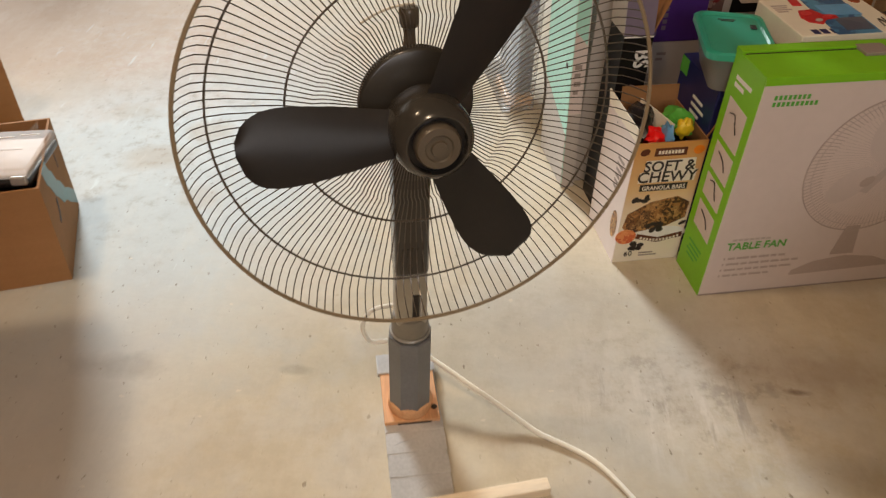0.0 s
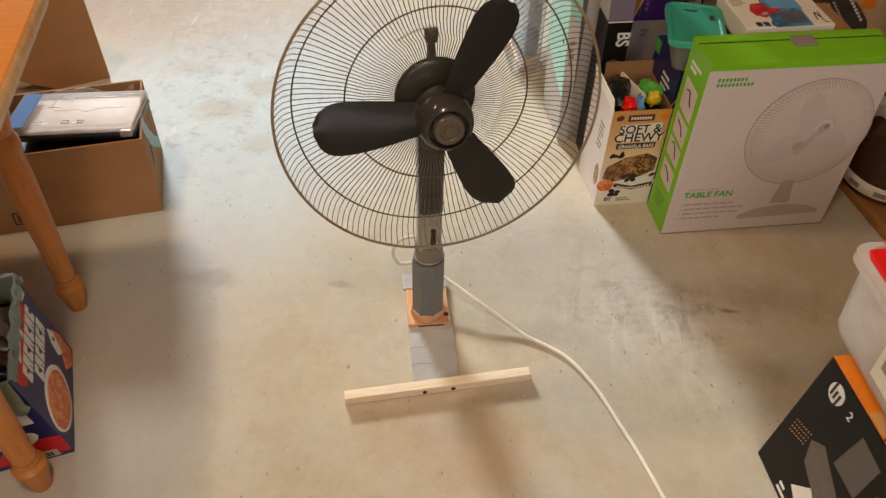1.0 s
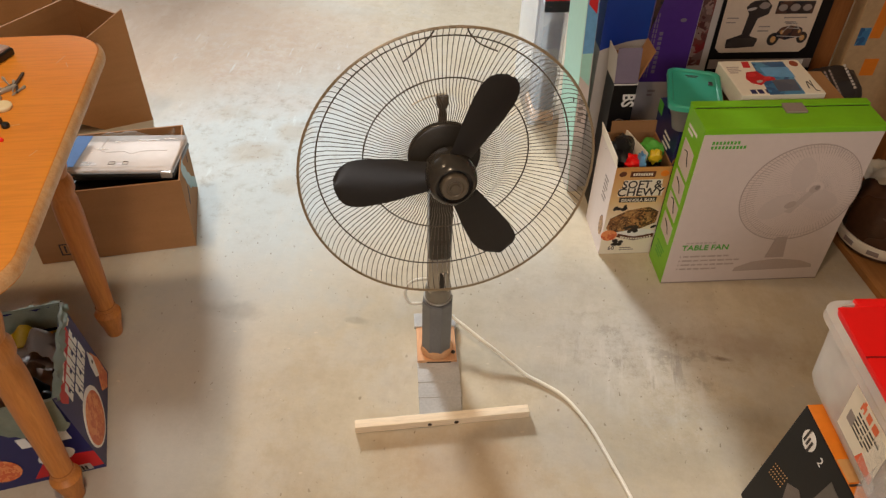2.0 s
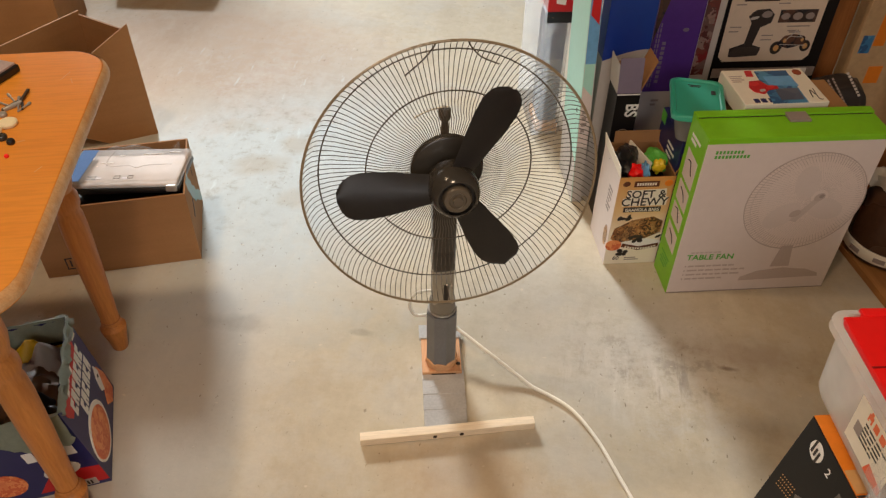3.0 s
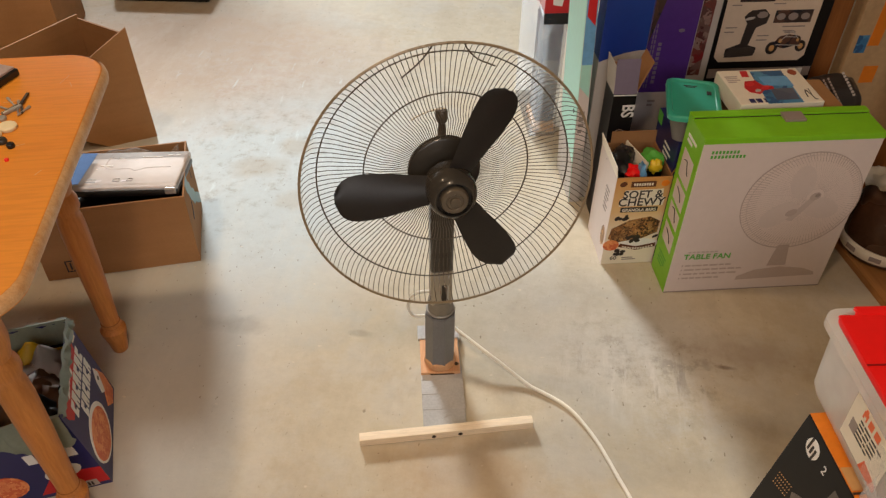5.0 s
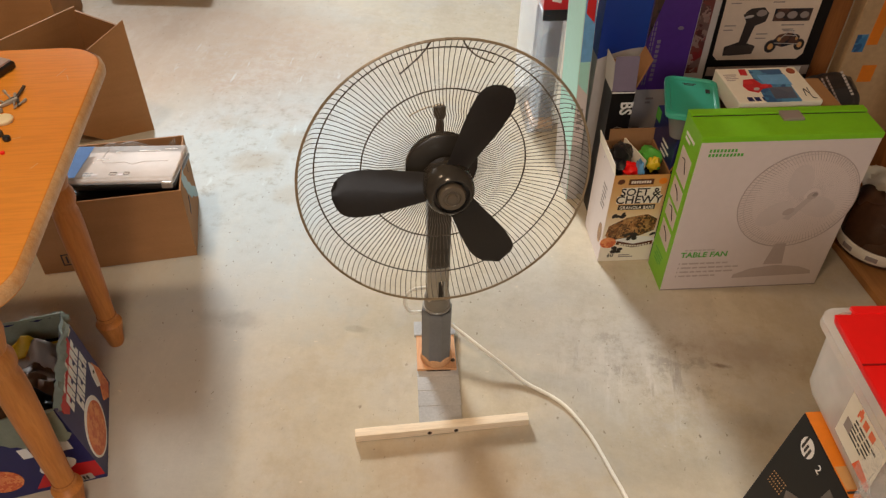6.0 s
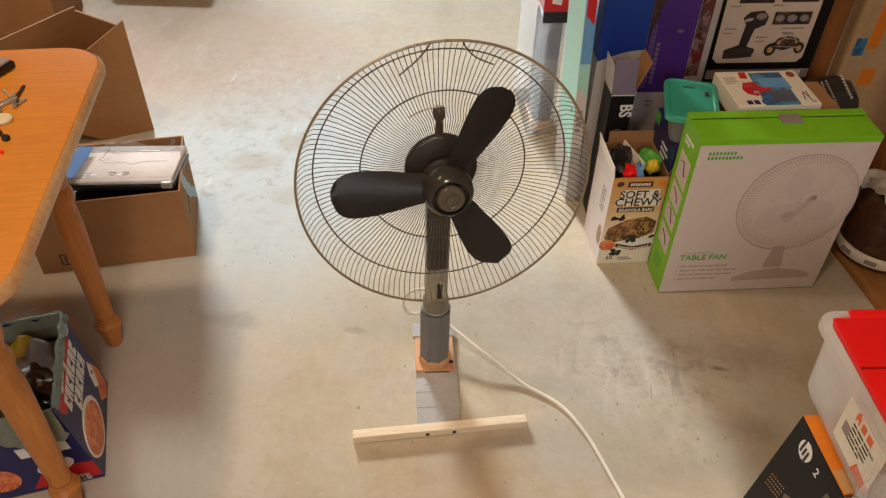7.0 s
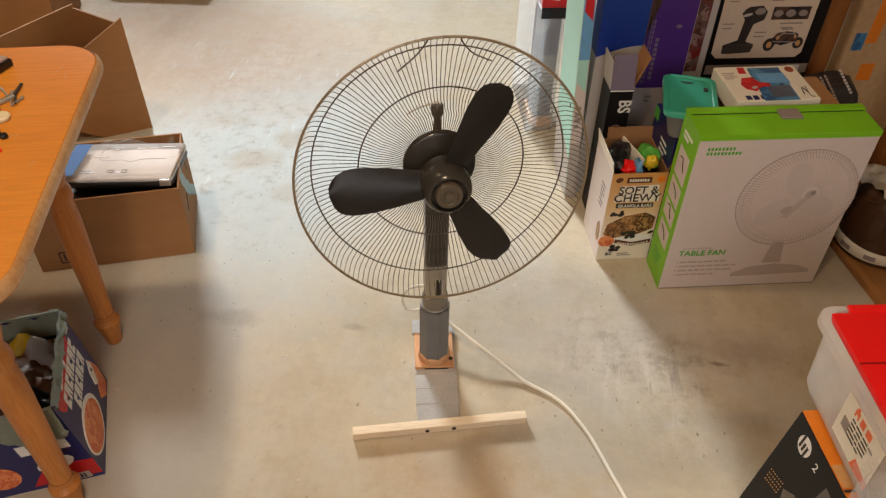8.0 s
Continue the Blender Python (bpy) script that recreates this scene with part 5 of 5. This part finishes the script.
    part("lid_edge", box(0.05, W2 - 0.02, -0.02, -0.002, H2 - 0.004, H2 + 0.0075, 0.003), M["red"], tub, "", True)
    part("lid_groove", box(0.018, W2 - 0.02, -0.122, -0.119, H2 + 0.0055, H2 + 0.0068), plain("dark red", srgb(150, 14, 14), 0.4), tub)
    lm = pose(0.0168, -0.140, 0.036, 0, 0, 0) @ pose(0, 0, 0, 0, -2.8, 0) @ pose(0, 0, 0, 0, 0, -90)
    part("paper_label", sheet(rect(0, 0.11, 0.012, 0.105), 0.0008, lm), M["cream"], tub, "white paper label")
    part("label_band", sheet([(0.062, 0.012), (0.11, 0.012), (0.11, 0.026), (0.07, 0.034)], 0.0012, lm), plain("orange red label ink", srgb(226, 96, 44), 0.5), tub)
    part("label_brand_bars", bars([[(0, 0.003), (0.009, 0.003), (0.018, 0.012), (0.036, 0.014)], [(0.003, 0.006)]], 0.028, 0.084, -0.006, 0.014, m=lm @ pose(0, -0.0008, 0)), plain("orange red ink", srgb(232, 110, 60), 0.5), tub)
    part("label_text_bars", bars([[(0, 0.009), (0.012, 0.018), (0.033, 0.014), (0.05, 0.012)], [(0, 0.014), (0.017, 0.012), (0.032, 0.018)], [(0, 0.012), (0.015, 0.012), (0.03, 0.02)], [(0, 0.02), (0.023, 0.006), (0.032, 0.018)], [(0, 0.024), (0.027, 0.01)]], 0.03, 0.074, 0.0082, 0.003, m=lm @ pose(0, -0.0008, 0)), M["dark_ink"], tub)
    part("label_code", sheet(rect(0.012, 0.03, 0.04, 0.062), 0.0012, lm), M["grey_ink"], tub)
    inside = [((0.072, -0.085, 0.055), (0.042, 0.045, 0.042), "white_ink"), ((0.10, -0.17, 0.072), (0.05, 0.05, 0.05), "yellow"), ((0.085, -0.06, 0.12), (0.05, 0.025, 0.03), "ivory"), ((0.17, -0.22, 0.06), (0.07, 0.06, 0.055), "palegrey"), ((0.1, -0.30, 0.05), (0.045, 0.05, 0.045), "ivory")]
    for p, s, mt in inside:
        bm = bmesh.new()
        bmesh.ops.create_icosphere(bm, subdivisions=3, radius=1)
        for v in bm.verts:
            v.co = v.co * (1 + 0.3 * noise.noise(v.co * 1.7 + Vector(p) * 30))
            v.co = Vector((v.co.x * s[0], v.co.y * s[1], v.co.z * s[2]))
        part("stored_bundle", bm, M[mt], tub, "", True, pose(*p))

    bagm = thing("clear_bag", pose(0.724, 0.415, 0.352, 0, 0, 10), "crumpled clear plastic bag leaning on the tub", "bag")
    part("film", crumple(0.15, 0.17, 0.024, 31, 24, 26, 0.9), M["shell"], bagm, "", True, pose(0, 0, 0, 0, -107))


printer_box()


# ---- cartons by the table ----
def parcel_box():
    m = pose(-0.616, 1.147, 0, 0, 0, 20.5)
    t = thing("parcel_carton", m, "open brown parcel carton with torn blue tape", "box")
    W, D, H = 0.36, 0.238, 0.204
    body = part("body", carton(W, D, H, 0.004), M["card"], t, "brown cardboard", m=pose(-W, 0, 0))
    sm = side_of((0, 0, 0), 90)
    tp = bmesh.new()
    sheet([(0.045, 0.203), (0.085, 0.203), (0.095, 0.178), (0.112, 0.165), (0.125, 0.138), (0.15, 0.118), (0.17, 0.09), (0.2, 0.07), (0.235, 0.04), (0.235, 0.008), (0.205, 0.03), (0.18, 0.048), (0.155, 0.072), (0.13, 0.082), (0.105, 0.112), (0.09, 0.125), (0.07, 0.158), (0.056, 0.172)], 0.0008, sm, tp)
    part("tape", tp, plain("blue green tape", srgb(92, 140, 142), 0.35, 0.3, 40), body, "torn blue green tape", m=pose(W, 0, 0))
    part("mark", sheet([(0.062, 0.085), (0.078, 0.1), (0.086, 0.125), (0.08, 0.126), (0.072, 0.106), (0.058, 0.092)], 0.0012, sm), M["dark_ink"], body, m=pose(W, 0, 0))
    part("mark", sheet(rect(0.17, 0.174, 0.135, 0.185), 0.0008, sm), M["dark_ink"], body, m=pose(W, 0, 0))
    mk = bmesh.new()
    for x0, x1, z0, z1 in ((0.05, 0.085, 0.02, 0.023), (0.05, 0.085, 0.052, 0.055), (0.05, 0.053, 0.02, 0.055), (0.082, 0.085, 0.02, 0.055), (0.06, 0.064, 0.027, 0.048), (0.07, 0.074, 0.027, 0.048)):
        sheet(rect(x0, x1, z0, z1), 0.0008, None, mk)
    part("handling_mark", mk, M["dark_ink"], body)
    part("filling", box(-W + 0.006, -0.006, 0.006, D - 0.006, 0.005, 0.165, 0.01), M["bag"], t, "dark contents")
    c = thing("organizer_case", m @ pose(-0.012, 0.012, 0.2, -7, 0, -9), "clear flat plastic organizer case with a blue label", "case")
    part("tray", box(-0.27, 0, 0, 0.165, 0, 0.014, 0.004), M["black_gloss"], c, "dark tray", True)
    part("contents", box(-0.262, -0.008, 0.008, 0.157, 0.0142, 0.02, 0.002), plain("peach card", srgb(222, 200, 182), 0.6, 0.14, 14, 0.2), c)
    part("lid", box(-0.27, 0, 0, 0.165, 0.0145, 0.034, 0.006, 3), M["film"], c, "clear lid", True)
    part("label_strip", box(-0.262, -0.226, 0.004, 0.16, 0.0342, 0.0348), plain("blue label paper", srgb(86, 118, 168), 0.8, 0.15, 60, 0.1, 0.0, 0.1), c, "blue label strip")
    part("latch", box(-0.03, -0.004, -0.006, 0.004, 0.006, 0.022, 0.003), M["steel"], c)
    for x in (-0.19, -0.13):
        part("print_mark", sheet(rect(x, x + 0.012, 0.012, 0.02), 0.0006, pose(0, 0, 0.0342, -90)), M["grey_ink"], c)
    for x, w, y in ((-0.165, 0.014, 0.128), (-0.11, 0.05, 0.132), (-0.05, 0.03, 0.14), (-0.2, 0.03, 0.09)):
        part("lid_ridge", box(x, x + w, y, y + 0.0018, 0.034, 0.0352, 0.0004), M["white_ink"], c)
    part("lid_moulding", tube(smooth_path([(-0.185, 0.15, 0.0344), (-0.188, 0.09, 0.0344), (-0.17, 0.075, 0.0344), (-0.13, 0.076, 0.0344), (-0.11, 0.066, 0.0344), (-0.085, 0.078, 0.0344), (-0.03, 0.08, 0.0344)], 6), 0.0011, 6), M["film"], c, "moulded line in the lid", True)
    part("text_bars", bars([[(0, 0.014), (0.016, 0.006)], [(0, 0.01), (0.012, 0.01)]], -0.212, 0.022, 0.012, 0.004, m=pose(0, 0, 0.0344, -90)), M["dark_ink"], c)
    part("icon", tube([(x, y, 0.0346) for x, y in rect(-0.15, -0.136, 0.014, 0.026)], 0.0007, 4, True), M["dark_ink"], c)
    part("icon", tube([(x, y, 0.0346) for x, y in rect(-0.118, -0.106, 0.014, 0.026)], 0.0007, 4, True), M["dark_ink"], c)
    f = thing("bubble_wrap", m @ pose(-0.14, 0.208, 0.182), "crumpled clear bubble wrap in the carton", "wrap")
    part("film", crumple(0.24, 0.045, 0.024, 11, 34, 10, 1.0), M["shell"], f, "", True)


parcel_box()


def big_carton():
    t = thing("large_carton", pose(0, 0, 0), "large open brown carton with its flaps up", "box")

    def wall_panel(p, q, h0, h1, bm, thick=0.005):
        p, q = Vector((*p, 0)), Vector((*q, 0))
        side = Vector((-(q - p).y, (q - p).x, 0)).normalized() * thick
        v = [bm.verts.new(x) for x in (p, q, q + Vector((0, 0, h1)), p + Vector((0, 0, h0)), p + side, q + side, q + side + Vector((0, 0, h1)), p + side + Vector((0, 0, h0)))]
        for f in ((0, 1, 2, 3), (7, 6, 5, 4), (0, 4, 5, 1), (1, 5, 6, 2), (2, 6, 7, 3), (3, 7, 4, 0)):
            bm.faces.new([v[k] for k in f])
        return bm

    part("back_wall", wall_panel((-0.972, 1.672), (-1.15, 1.745), 0.335, 0.335, bmesh.new()), M["card_in"], t, "inner face of the carton")
    part("side_wall", wall_panel((-1.15, 1.745), (-1.37, 1.19), 0.345, 0.345, bmesh.new()), M["card"], t, "tall carton wall")
    part("flap", sheet([(-0.14, 0.0), (0, 0), (-0.006, 0.356), (-0.14, 0.275), (-0.34, 0.16), (-0.34, 0.12)], 0.005, pose(-0.958, 1.672, 0, 0, 0, 33)), M["card"], t, "flap hanging down to the floor")
    t2 = thing("far_carton", pose(-1.68, 1.98, 0, 0, 0, 20), "brown carton standing behind the large carton", "box")
    part("body", carton(0.5, 0.4, 0.36, 0.005), M["card"], t2, "", m=pose(-0.25, 0, 0))
    c = thing("dark_crate", pose(-1.33, 2.585, 0, 0, 0, 6), "low dark plastic crate on the floor", "crate")
    part("body", box(-0.2, 0.19, 0, 0.3, 0, 0.06, 0.012), M["black_gloss"], c, "", True)


big_carton()


def cereal_box():
    m = pose(-0.55, 0.521, 0, 0, 0, 25)
    t = thing("cereal_box", m, "blue and red cereal carton reused as a waste bin", "box")
    W, D, H = 0.20, 0.235, 0.235
    body = part("body", carton(W, D, H, 0.003), M["navy"], t, "navy printed carton", m=pose(-W, 0, 0))
    sm = side_of((0, 0, 0), 90) @ Matrix()
    part("side_red", sheet([(0.03, 0.178), (0.185, 0.186), (0.20, 0.233), (0.012, 0.233), (0.016, 0.2)], 0.0008, sm), M["red_ink"], t, "red printed band")
    part("side_cream", sheet([(0.2, 0.205), (0.222, 0.2), (0.226, 0.233), (0.206, 0.233)], 0.0009, sm), M["cream"], t)
    # name of the cereal as two slanting rows of bars, with the notches of block letters
    for x0, z0, n, w, h in ((0.045, 0.163, 7, 0.0225, 0.034), (0.075, 0.122, 6, 0.0215, 0.034)):
        for i in range(n):
            x = x0 + i * w
            g = w * 0.78
            if i % 2:
                poly = [(x, z0), (x + g * 0.42, z0), (x + g * 0.42, z0 + h * 0.36), (x + g * 0.66, z0 + h * 0.36), (x + g * 0.66, z0), (x + g, z0), (x + g + 0.002, z0 + h), (x + 0.002, z0 + h)]
            else:
                poly = [(x, z0), (x + g, z0), (x + g, z0 + h * 0.3), (x + g * 0.55, z0 + h * 0.34), (x + g * 0.55, z0 + h * 0.62), (x + g, z0 + h * 0.66), (x + g + 0.002, z0 + h), (x + 0.002, z0 + h)]
            part("name_bar", sheet(poly, 0.0008, sm @ pose(0, -0.0008, 0)), M["white_ink"], t)
    for x, z, w, h in ((0.06, 0.203, 0.014, 0.016), (0.078, 0.206, 0.01, 0.013), (0.092, 0.207, 0.006, 0.022), (0.102, 0.208, 0.012, 0.012), (0.118, 0.2, 0.01, 0.024), (0.132, 0.212, 0.012, 0.012)):
        part("brand_stroke", sheet([(x, z), (x + w, z + 0.002), (x + w + 0.003, z + h), (x + 0.004, z + h)], 0.0008, sm @ pose(0, -0.0008, 0)), M["white_ink"], t)
    part("bowl_picture", sheet(oval(0.078, 0.064, 0.068, 0.054, 28, -0.1), 0.0012, sm), M["white_ink"], t)
    part("flakes_picture", sheet(oval(0.076, 0.062, 0.061, 0.046, 28, -0.1), 0.0016, sm), M["flakes"], t, "picture of cereal flakes")
    part("orange_shape", sheet([(0.165, 0.03), (0.19, 0.006), (0.226, 0.01), (0.23, 0.06), (0.214, 0.1), (0.198, 0.085), (0.19, 0.05)], 0.0014, sm), M["flakes"], t)
    part("white_shape", sheet([(0.178, 0.062), (0.19, 0.05), (0.2, 0.066), (0.212, 0.09), (0.206, 0.112), (0.186, 0.092)], 0.0018, sm), M["white_ink"], t)
    part("dark_shape", sheet(oval(0.198, 0.088, 0.005, 0.004, 10), 0.0022, sm), M["dark_ink"], t)
    part("front_red", sheet([(-0.12, 0.012), (0, 0.012), (0, 0.062), (-0.08, 0.07)], 0.0008), M["red_ink"], t)
    part("front_white_shape", sheet(oval(-0.06, 0.072, 0.034, 0.02, 18, 0.3), 0.0012), M["white_ink"], t)
    part("front_dark_shape", sheet(oval(-0.055, 0.078, 0.016, 0.009, 14, 0.3), 0.0016), M["red_ink"], t)
    part("front_code", sheet(rect(-0.085, -0.02, 0.006, 0.026), 0.0014), M["palegrey"], t)
    part("front_code_bars", bars([[(k * 0.006, 0.0035) for k in range(9)]], -0.08, 0.009, 0.01, 0.012, m=pose(0, -0.0014, 0)), M["dark_ink"], t)
    fb = bmesh.new()
    for i in range(4):
        sheet(rect(-0.1 + i * 0.022, -0.083 + i * 0.022, 0.115, 0.145), 0.0009, None, fb)
    part("front_name_bars", fb, M["white_ink"], t)
    part("front_picture", sheet(oval(-0.16, 0.06, 0.035, 0.035, 20), 0.0012), M["flakes"], t)
    # liner bag folded over the edge
    def liner(points, drop, seed, name):
        bm = bmesh.new()
        prof = [(0.012, -0.05), (0.006, -0.01), (0.001, 0.006), (-0.004, 0.005), (-0.007, -drop * 0.2), (-0.009, -drop * 0.45), (-0.007, -drop * 0.75), (-0.006, -drop)]
        rows = []
        n = 26
        (ax, ay), (bx_, by) = points
        for i in range(n + 1):
            u = i / n
            x, y = ax + (bx_ - ax) * u, ay + (by - ay) * u
            d = Vector((bx_ - ax, by - ay, 0)).normalized()
            out = Vector((d.y, -d.x, 0))
            row = []
            for j, (o, z) in enumerate(prof):
                w = noise.noise(Vector((u * 9, j * 0.6, seed))) + 0.6 * noise.noise(Vector((u * 21, j * 1.1, seed + 5)))
                fall = 1 + 1.1 * noise.noise(Vector((u * 4, 3, seed)))
                row.append(bm.verts.new(Vector((x, y, H + (z * fall if j > 3 else z))) - out * (o + 0.0) + out * 0.009 * w * (1 if j > 2 else 0.5)))
            rows.append(row)
        for p, q in zip(rows, rows[1:]):
            for j in range(len(prof) - 1):
                bm.faces.new((p[j], p[j + 1], q[j + 1], q[j]))
        bmesh.ops.solidify(bm, geom=bm.faces[:], thickness=0.0012)
        part(name, bm, M["liner"], t, "grey green plastic liner", True)
    liner(((-W, 0.0), (0.0, 0.0)), 0.07, 1.0, "liner_front")
    liner(((0.0, 0.0), (0.0, D)), 0.006, 2.0, "liner_side")
    liner(((0.0, D), (-W, D)), 0.02, 3.0, "liner_back")
    part("filling", box(-W + 0.005, -0.005, 0.005, D - 0.005, 0.005, 0.172, 0.01), M["bag"], t, "dark rubbish")
    # the carton leans and its walls have sagged
    lean = Matrix(((1, 0, -0.13, 0), (0, 1, 0, 0), (0, 0, 0.93, 0), (0, 0, 0, 1)))
    for ob in t.children:
        ob.data.transform(ob.matrix_basis.inverted() @ lean @ ob.matrix_basis)
    for nm, p, s, sd, mt, lb in (("wrapper", (-0.105, 0.085, 0.198), (0.17, 0.14), 21, "wrapper", "crumpled brown paper wrapper in the cereal carton"), ("wrapper", (-0.1, 0.188, 0.188), (0.15, 0.06), 22, "yellow", "crumpled yellow wrapper in the cereal carton"), ("wrapper", (-0.05, 0.165, 0.19), (0.08, 0.08), 23, "palegrey", "crumpled grey wrapper in the cereal carton"), ("wrapper", (-0.05, 0.05, 0.186), (0.07, 0.05), 24, "bag", "dark wrapper in the cereal carton")):
        ob = part(nm, crumple(s[0], s[1], 0.035, sd, 14, 12, 0.7), M[mt], None, "", True, m @ Matrix.Translation(lean @ Vector(p)))
        tagged(ob, lb, "wrapper", "rubbish in the carton")



cereal_box()


# ---- small things on the table ----
def on_table(x, y, turn=0.0):
    return Matrix.Translation((x, y, 0.62)) @ pose(0, 0, 0, 0, 0, turn)


def table_things():
    c = thing("parts_case", on_table(-0.752, 0.945, -10), "flat dark case with a grey printed cover", "case")
    part("base", box(-0.16, 0, -0.10, 0, 0, 0.014, 0.003), M["black_gloss"], c)
    part("cover", box(-0.156, -0.004, -0.096, -0.004, 0.014, 0.018, 0.001), plain("grey case print", srgb(170, 152, 150), 0.3, 0.3, 60, 0.3), c, "grey printed cover")
    k = thing("multi_tool", on_table(-0.692, 0.842, 102) @ Matrix.Diagonal((0.72, 0.72, 0.72, 1)), "small steel multi tool with open blades", "tool")
    part("grip", box(-0.045, 0.004, -0.006, 0.004, 0.0, 0.009, 0.003), M["steel"], k, "", True, pose(-0.004, 0.0, 0, 0, 0, -42))
    part("grip", box(-0.045, 0.004, 0.006, 0.014, 0.0, 0.009, 0.003), M["fan_knob"], k, "", True, pose(-0.006, -0.002, 0, 0, 0, -30))
    part("blade", box(0.0, 0.055, -0.0035, 0.0035, 0.003, 0.008, 0.0015), M["screw"], k, "dark blade")
    part("blade", box(-0.036, 0.0, -0.0028, 0.0028, 0.003, 0.006, 0.0012), M["screw"], k, "", m=pose(-0.002, -0.004, 0, 0, 0, 18))
    for dx, dy, l, turn in ((0.0, 0.0, 0.045, 140), (0.008, -0.012, 0.04, 118), (-0.012, -0.006, 0.036, 160), (0.012, -0.02, 0.03, 80)):
        pin = part("pin", lathe([(0.0012, 0), (0.0016, 0.002), (0.0016, l * 0.8), (0.0026, l * 0.82), (0.0026, l), (0, l)], 8, m=pose(0, 0, 0.003, 0, 90)), M["steel"], None, "", True, on_table(-0.692 + dx, 0.832 + dy, turn))
        tagged(pin, "thin bright steel pin lying on the table", "pin", "small parts on the table")
    for x, y, r, h, mt, lb in ((-0.676, 0.776, 0.015, 0.008, "ivory", "ivory plastic button"), (-0.682, 0.754, 0.008, 0.006, "ivory", "small ivory piece"), (-0.642, 0.727, 0.0065, 0.007, "black_gloss", "small black knob"), (-0.662, 0.736, 0.008, 0.008, "fan_dark", "dark grey knob"), (-0.628, 0.691, 0.0035, 0.004, "red", "tiny red piece"), (-0.70, 0.80, 0.007, 0.006, "steel", "small steel washer")):
        b = part("button", lathe([(r * 0.9, 0), (r, h * 0.3), (r, h * 0.7), (r * 0.8, h), (0, h)], 18), M[mt], None, "", True, on_table(x, y))
        tagged(b, lb + " lying on the table", "button", "small parts on the table")


table_things()
